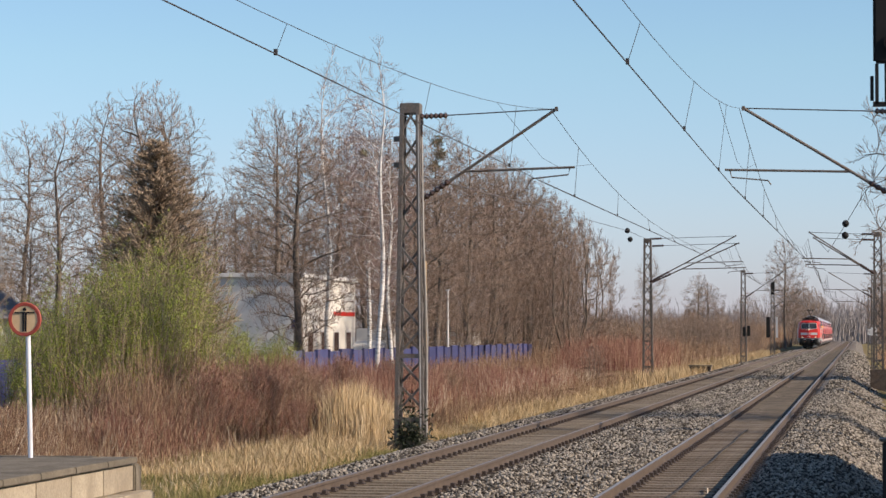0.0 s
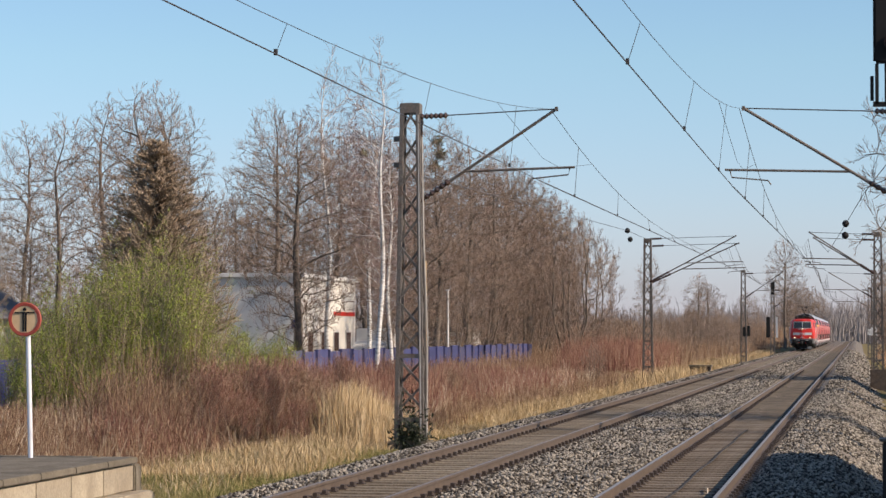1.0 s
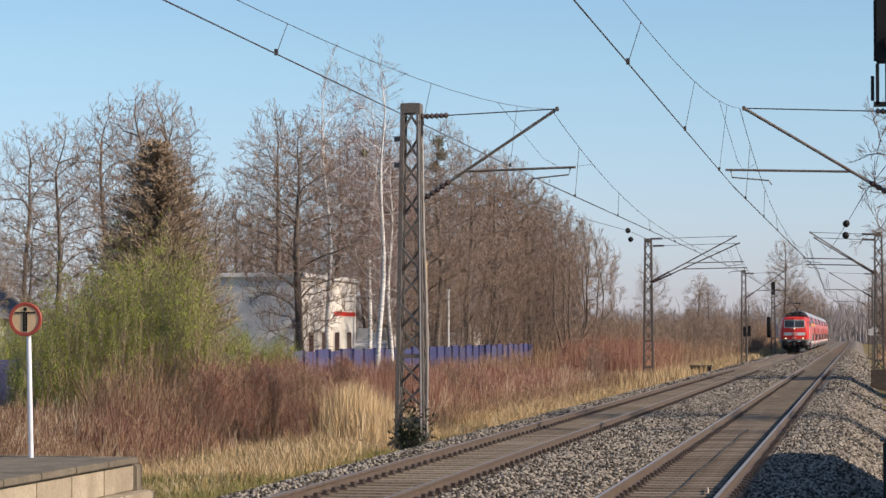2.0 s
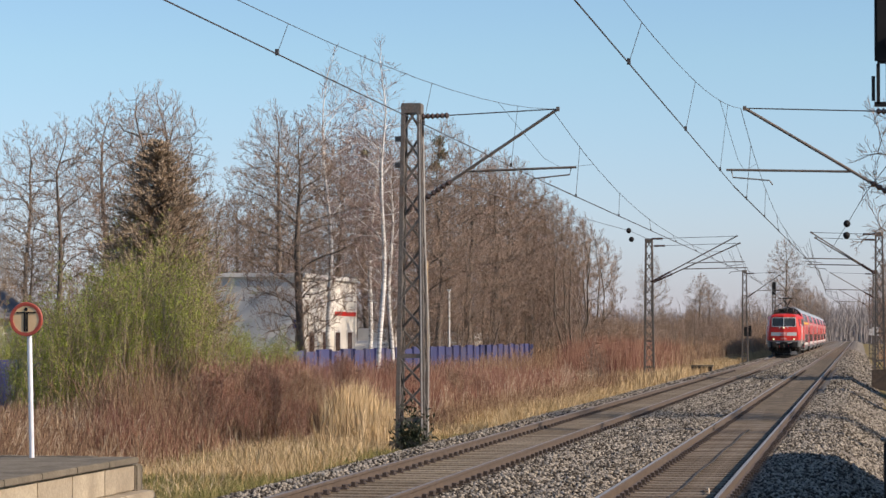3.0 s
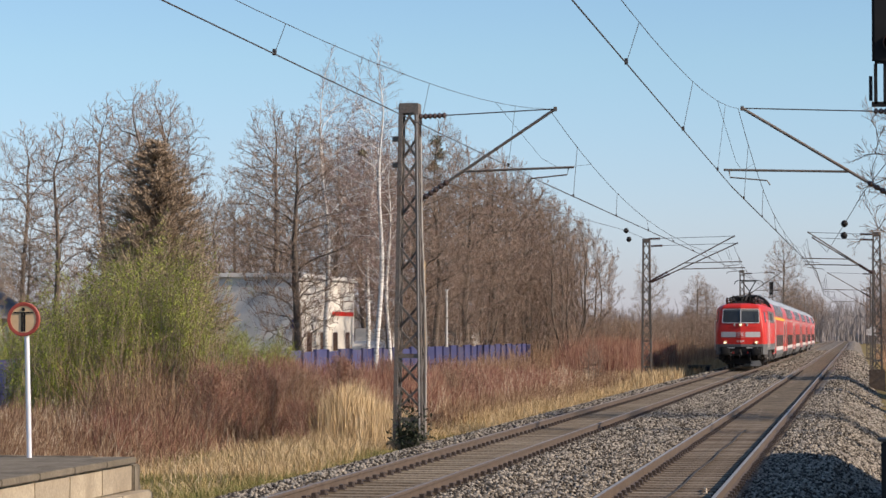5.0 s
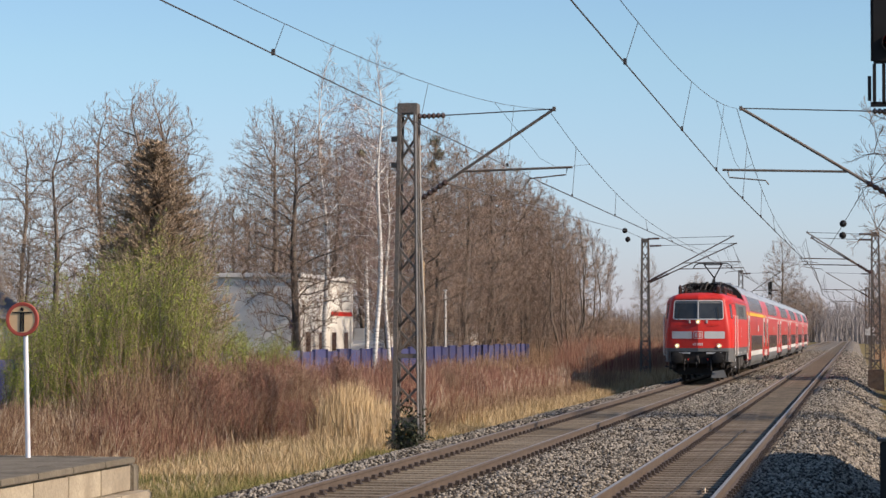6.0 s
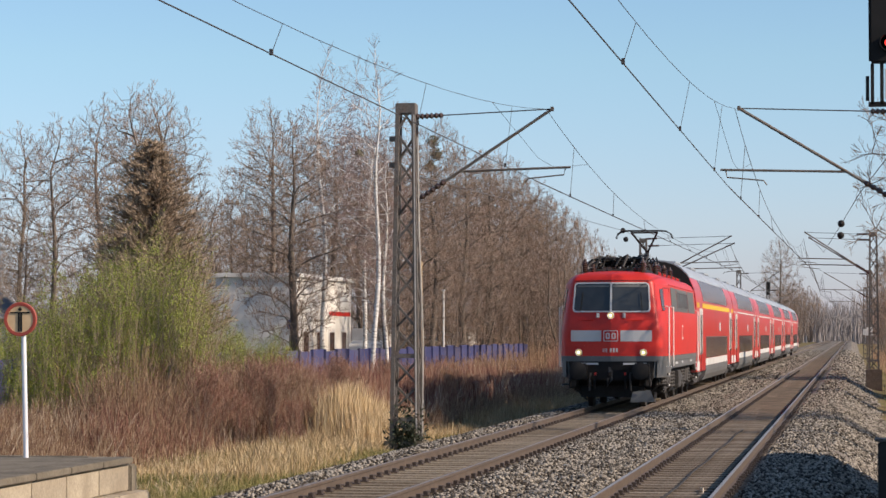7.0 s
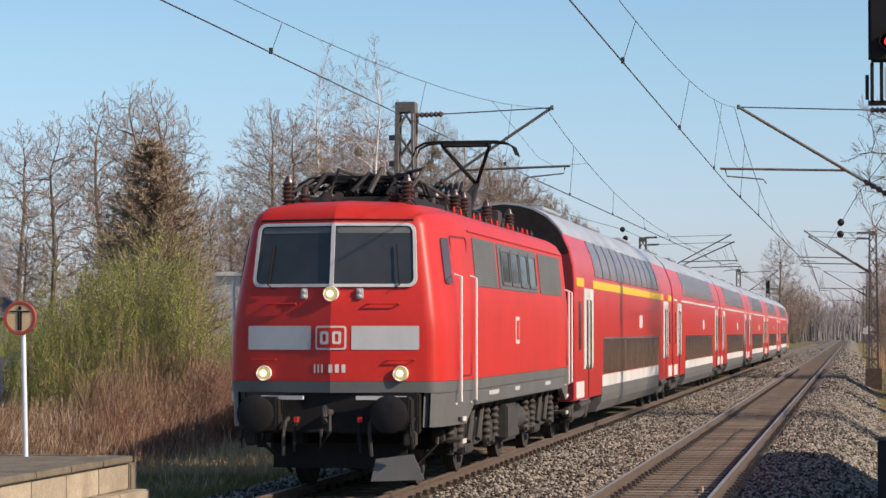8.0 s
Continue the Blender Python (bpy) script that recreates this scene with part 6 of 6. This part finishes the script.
def far_signals():
    t = thing("dwarf_signal", "small dark signal box on a post", "railway signal", at=(-9.5, 216, 0))
    part("post", Geo().tube([(0, 0, -0.8), (0, 0, 2.2)], 0.05, 8), M_MAST, t)
    part("box", Geo().box(-0.32, -0.06, -0.1, 0.1, 1.85, 2.65), M_BLACK, t, bevel=0.02)
    part("box", Geo().box(0.06, 0.32, -0.1, 0.1, 1.85, 2.75), M_BLACK, t, bevel=0.02)
    t = thing("lattice_signal", "lattice signal mast with dark signal heads", "railway signal", at=(-9.8, 292, 0))
    for s in (-0.25, 0.25):
        part("leg", Geo().bar((s, 0, -0.8), (s * 0.6, 0, 8.0), 0.1, 0.1), M_MAST, t)
    g = Geo()
    for k in range(10):
        g.bar((-0.25 if k % 2 else 0.25, 0, -0.5 + k * 0.85), (0.25 if k % 2 else -0.25, 0, 0.35 + k * 0.85), 0.06, 0.03)
    part("lacing_bar", g, M_MAST, t)
    part("signal_screen", Geo().box(-0.75, -0.3, -0.1, 0.1, 1.6, 4.0), M_BLACK, t, bevel=0.03)
    part("white_plate", Geo().box(0.35, 0.6, -0.06, 0.0, 1.6, 4.0), M_LGREY, t)
    part("signal_screen", Geo().box(-0.22, 0.22, -0.1, 0.1, 6.6, 8.1), M_BLACK, t, bevel=0.03)
    t = thing("concrete_trough", "low concrete trough cover beside the track", "trough", at=(-10.6, 170, -0.15))
    part("slab", Geo().box(-0.8, 0.8, -0.6, 0.6, -0.02, 0.10), M_CONC, t, bevel=0.02)
    part("support", Geo().box(-0.7, 0.7, -0.5, 0.5, -0.7, -0.02), M_UNDER, t)


far_signals()

stick = thing("stick", "pale dry stick lying between the rails", "stick", at=(-2.14, 35.4, -0.13))
part("shaft", Geo().tube([(-0.03, 0.55, 0.0), (0.02, 0.1, 0.03), (0.06, -0.5, 0.0)], 0.016, 6, 0.008), M_STRAW, stick)

# ivy round the foot of the near mast
n = 1500
c = np.stack([-10.05 + rng.normal(0, 0.2, n), 55.85 + rng.normal(0, 0.16, n), -0.62 + np.abs(rng.normal(0, 0.42, n))], -1)
V, F = leaves(c, np.full(n, 0.06))
tagged(mass("ivy", V, F, M_IVY), "dark ivy growing round the mast foot", "ivy", kind="stuff")


# ---------- buildings behind the brush ----------
def shed():
    t = thing("industrial_building", "white and grey flat-roofed industrial building behind the trees", "building")
    x0, x1, y0, y1, z1 = -36.6, -31.0, 137.0, 152.5, 5.25
    part("front_wall", Geo().box(x0, x1, y0, y0 + 0.3, -0.9, z1), M_WALLG, t, "grey clad wall")
    part("side_wall", Geo().box(x1 - 0.3, x1 + 0.004, y0 + 0.304, y1, -0.9, z1), M_WALLW, t, "sunlit white wall")
    part("back_wall", Geo().box(x0, x1 - 0.31, y1 - 0.3, y1 - 0.004, -0.9, z1), M_WALLG, t)
    part("end_wall", Geo().box(x0 - 0.004, x0 + 0.3, y0 + 0.31, y1 - 0.31, -0.9, z1), M_WALLG, t)
    part("roof", Geo().box(x0 - 0.2, x1 + 0.2, y0 - 0.2, y1 + 0.2, z1 + 0.004, z1 + 0.25), M_WALLG, t, bevel=0.03)
    part("red_stripe", Geo().box(x1 + 0.006, x1 + 0.03, y0 + 9.0, y1 - 0.3, 3.15, 3.4), M_RED, t)
    for k in range(4):
        w = part("window", Geo().box(x1 + 0.006, x1 + 0.05, y0 + 1.6 + k * 3.6, y0 + 3.2 + k * 3.6, 0.9, 2.3), M_WHITE, t)
        part("pane", Geo().box(x1 + 0.051, x1 + 0.06, y0 + 1.75 + k * 3.6, y0 + 3.05 + k * 3.6, 1.05, 2.15), M_GLASSD, w)
    part("door", Geo().box(x0 + 0.8, x0 + 2.0, y0 - 0.05, y0 - 0.004, -0.8, 1.5), M_ROOFD, t)
    h = thing("house", "house with dark roof half hidden by trees", "house")
    hx, hy = -34.9, 93.0
    part("wall", Geo().box(hx - 8, hx, hy, hy + 9, -0.9, 2.7), M_WALLG, h)
    part("roof", Geo().rings([[(hx - 8.4, y, 2.7), (hx + 0.5, y, 2.7), (hx - 4, y, 5.6)] for y in (hy - 0.4, hy + 9.4)]), M_ROOFD, h)
    for q in (-6.0, -2.6):
        part("window", Geo().box(hx + q, hx + q + 1.2, hy - 0.06, hy - 0.004, 0.6, 2.0), M_GLASSD, h)
    w = thing("parked_van", "white box van parked behind the blue fence", "van", at=(-27.6, 141.0, -0.62))
    part("box_body", Geo().box(-1.0, 1.0, 0, 4.2, 0.6, 3.0), M_WHITE, w, bevel=0.05)
    part("cab", Geo().rings([[(-0.95, -1.6, 0.5), (0.95, -1.6, 0.5), (0.95, -1.6, 1.3), (-0.95, -1.6, 1.3)], [(-0.95, -1.0, 0.5), (0.95, -1.0, 0.5), (0.95, -1.0, 2.1), (-0.95, -1.0, 2.1)], [(-0.95, -0.02, 0.5), (0.95, -0.02, 0.5), (0.95, -0.02, 2.3), (-0.95, -0.02, 2.3)]]), M_WHITE, w)
    for s in (-0.85, 0.85):
        for yy in (-0.8, 3.2):
            part("wheel", Geo().lathe([(0.1, -0.11), (0.36, -0.1), (0.36, 0.1), (0.1, 0.11)], (s, yy, 0.36), "x", 16), M_BLACK, w)
    c = thing("chimney", "tan banded round chimney stack among the trees", "chimney", at=(-22.3, 127.5, 0))
    prof_ = []
    for k in range(26):
        prof_ += [(0.185, -0.9 + k * 0.26), (0.185, -0.9 + k * 0.26 + 0.2), (0.165, -0.9 + k * 0.26 + 0.21), (0.165, -0.9 + k * 0.26 + 0.25)]
    part("flue", Geo().lathe(prof_, (0, 0, 0), "z", 14), M_BRICK, c)
    p = thing("lamp_post", "pale grey lamp post behind the brush", "post", at=(-22.0, 133.5, 0))
    part("post", Geo().tube([(0, 0, -0.8), (0, 0, 4.4)], 0.055, 8), M_WALLG, p)
    part("head", Geo().box(-0.08, 0.08, -0.2, 0.1, 4.4, 4.48), M_LGREY, p)
    s = thing("blue_sign", "small blue square sign on a post", "sign", at=(-24.7, 108.0, 0))
    part("post", Geo().tube([(0, 0, -0.8), (0, 0, 2.0)], 0.05, 8), M_MAST, s)
    part("board", Geo().box(-0.14, 0.14, -0.05, 0.0, 2.3, 2.7), M_BLUE, s)
    part("post_top", Geo().tube([(0, 0.03, 1.9), (0, 0.03, 2.75)], 0.04, 6), M_MAST, s)
    d = thing("low_roof", "low dark roofed shelter behind the brush", "shelter", at=(-28.4, 170, 0))
    part("roof", Geo().rings([[(-2.0, y, 2.2), (2.2, y, 2.2), (2.2, y, 2.35), (0, y, 2.9), (-2.0, y, 2.35)] for y in (0, 9)]), M_ROOFD, d)
    part("wall", Geo().box(-1.9, 2.1, 0.2, 8.8, -0.9, 2.2), M_WALLG, d)


shed()


def blue_fence():
    t = thing("blue_fence", "blue sheet metal fence behind the brush", "fence")
    y, k = 57.0, 0
    while y < 163:
        w = 2.4
        part("panel", Geo().box(-21.56, -21.5, y + 0.03, y + w - 0.03, -0.8, 1.40 + 0.05 * math.sin(k * 2.7)), M_BLUE, t)
        part("fence_post", Geo().box(-21.5, -21.4, y - 0.05, y + 0.05, -0.8, 1.44), M_BLUE, t)
        y, k = y + w, k + 1


blue_fence()


def mistletoe(x, y, z, r):
    n = 480
    a = rng.normal(0, 1, (n, 3))
    a /= np.linalg.norm(a, axis=1, keepdims=True)
    V, F = leaves(np.array([x, y, z]) + a * r * rng.uniform(0.2, 1, (n, 1)), np.full(n, 0.075))
    t = thing("mistletoe", "round olive mistletoe clump in a bare tree", "mistletoe", group="mistletoe clumps")
    mass("foliage", V, F, M_MOSS, t)


for bear, dist, z, r in ((9.60, 141.3, 13.0, 0.38), (9.54, 141.3, 12.3, 0.42), (9.66, 141.3, 11.6, 0.36), (11.3, 112, 10.2, 0.17)):
    mistletoe(*spot(bear, dist), z, r)

# trees and a low hall on the sunny side, out of sight, that shade the near track
for k, (ob, x, y, hh) in enumerate(((BARE_B, 3.3, 66, 11.5), (BARE_D, 8.5, 121, 10.0), (BARE_B, 9.0, 127, 11.0), (BARE_D, 9.2, 133, 10.5), (BARE_D, 9.5, 96, 8.0), (BARE_B, 10, 150, 9.0), (BARE_D, 8.6, 124, 9.5), (BARE_D, 8.0, 68, 8.0))):
    plant(ob, x, y, hh * (1.0 if k == 0 else 0.9) / BASE_H[ob], k * 51.0)
SPRUCE = [o for o in bpy.data.objects if o.name == "conifer"][0]
for x, y, sc in ((7.0, 121, 1.1), (7.6, 126, 1.0), (7.0, 97, 0.7), (6.2, 67, 0.5), (8.0, 104, 0.62), (7.0, 150, 0.7)):
    plant(SPRUCE, x, y, sc * 0.9, y * 7)
hall = thing("station_hall", "plain rendered station hall beside the platform", "building", kind="structure")
part("wall", Geo().box(5.0, 12.0, -20, 44.6, -1.4, 3.6), M_WALLW, hall)
part("roof", Geo().box(4.8, 12.2, -20.2, 44.8, 3.604, 3.85), M_ROOFD, hall)
# ---------- the train runs in ----------
COACH0, COACHL = 16.62, 26.8


def motions():
    rows = []
    for k in range(17):
        tau = 8.0 - k * 0.5
        rows.append((k * 0.5, 31.2 + 37.6 * tau + 0.25 * tau * tau))
    walk(loco, [(t, pose(XL, y, 0)) for t, y in rows])
    for i, c in enumerate(coaches):
        walk(c, [(t, pose(XL, y + COACH0 + COACHL * i, 0)) for t, y in rows])


motions()
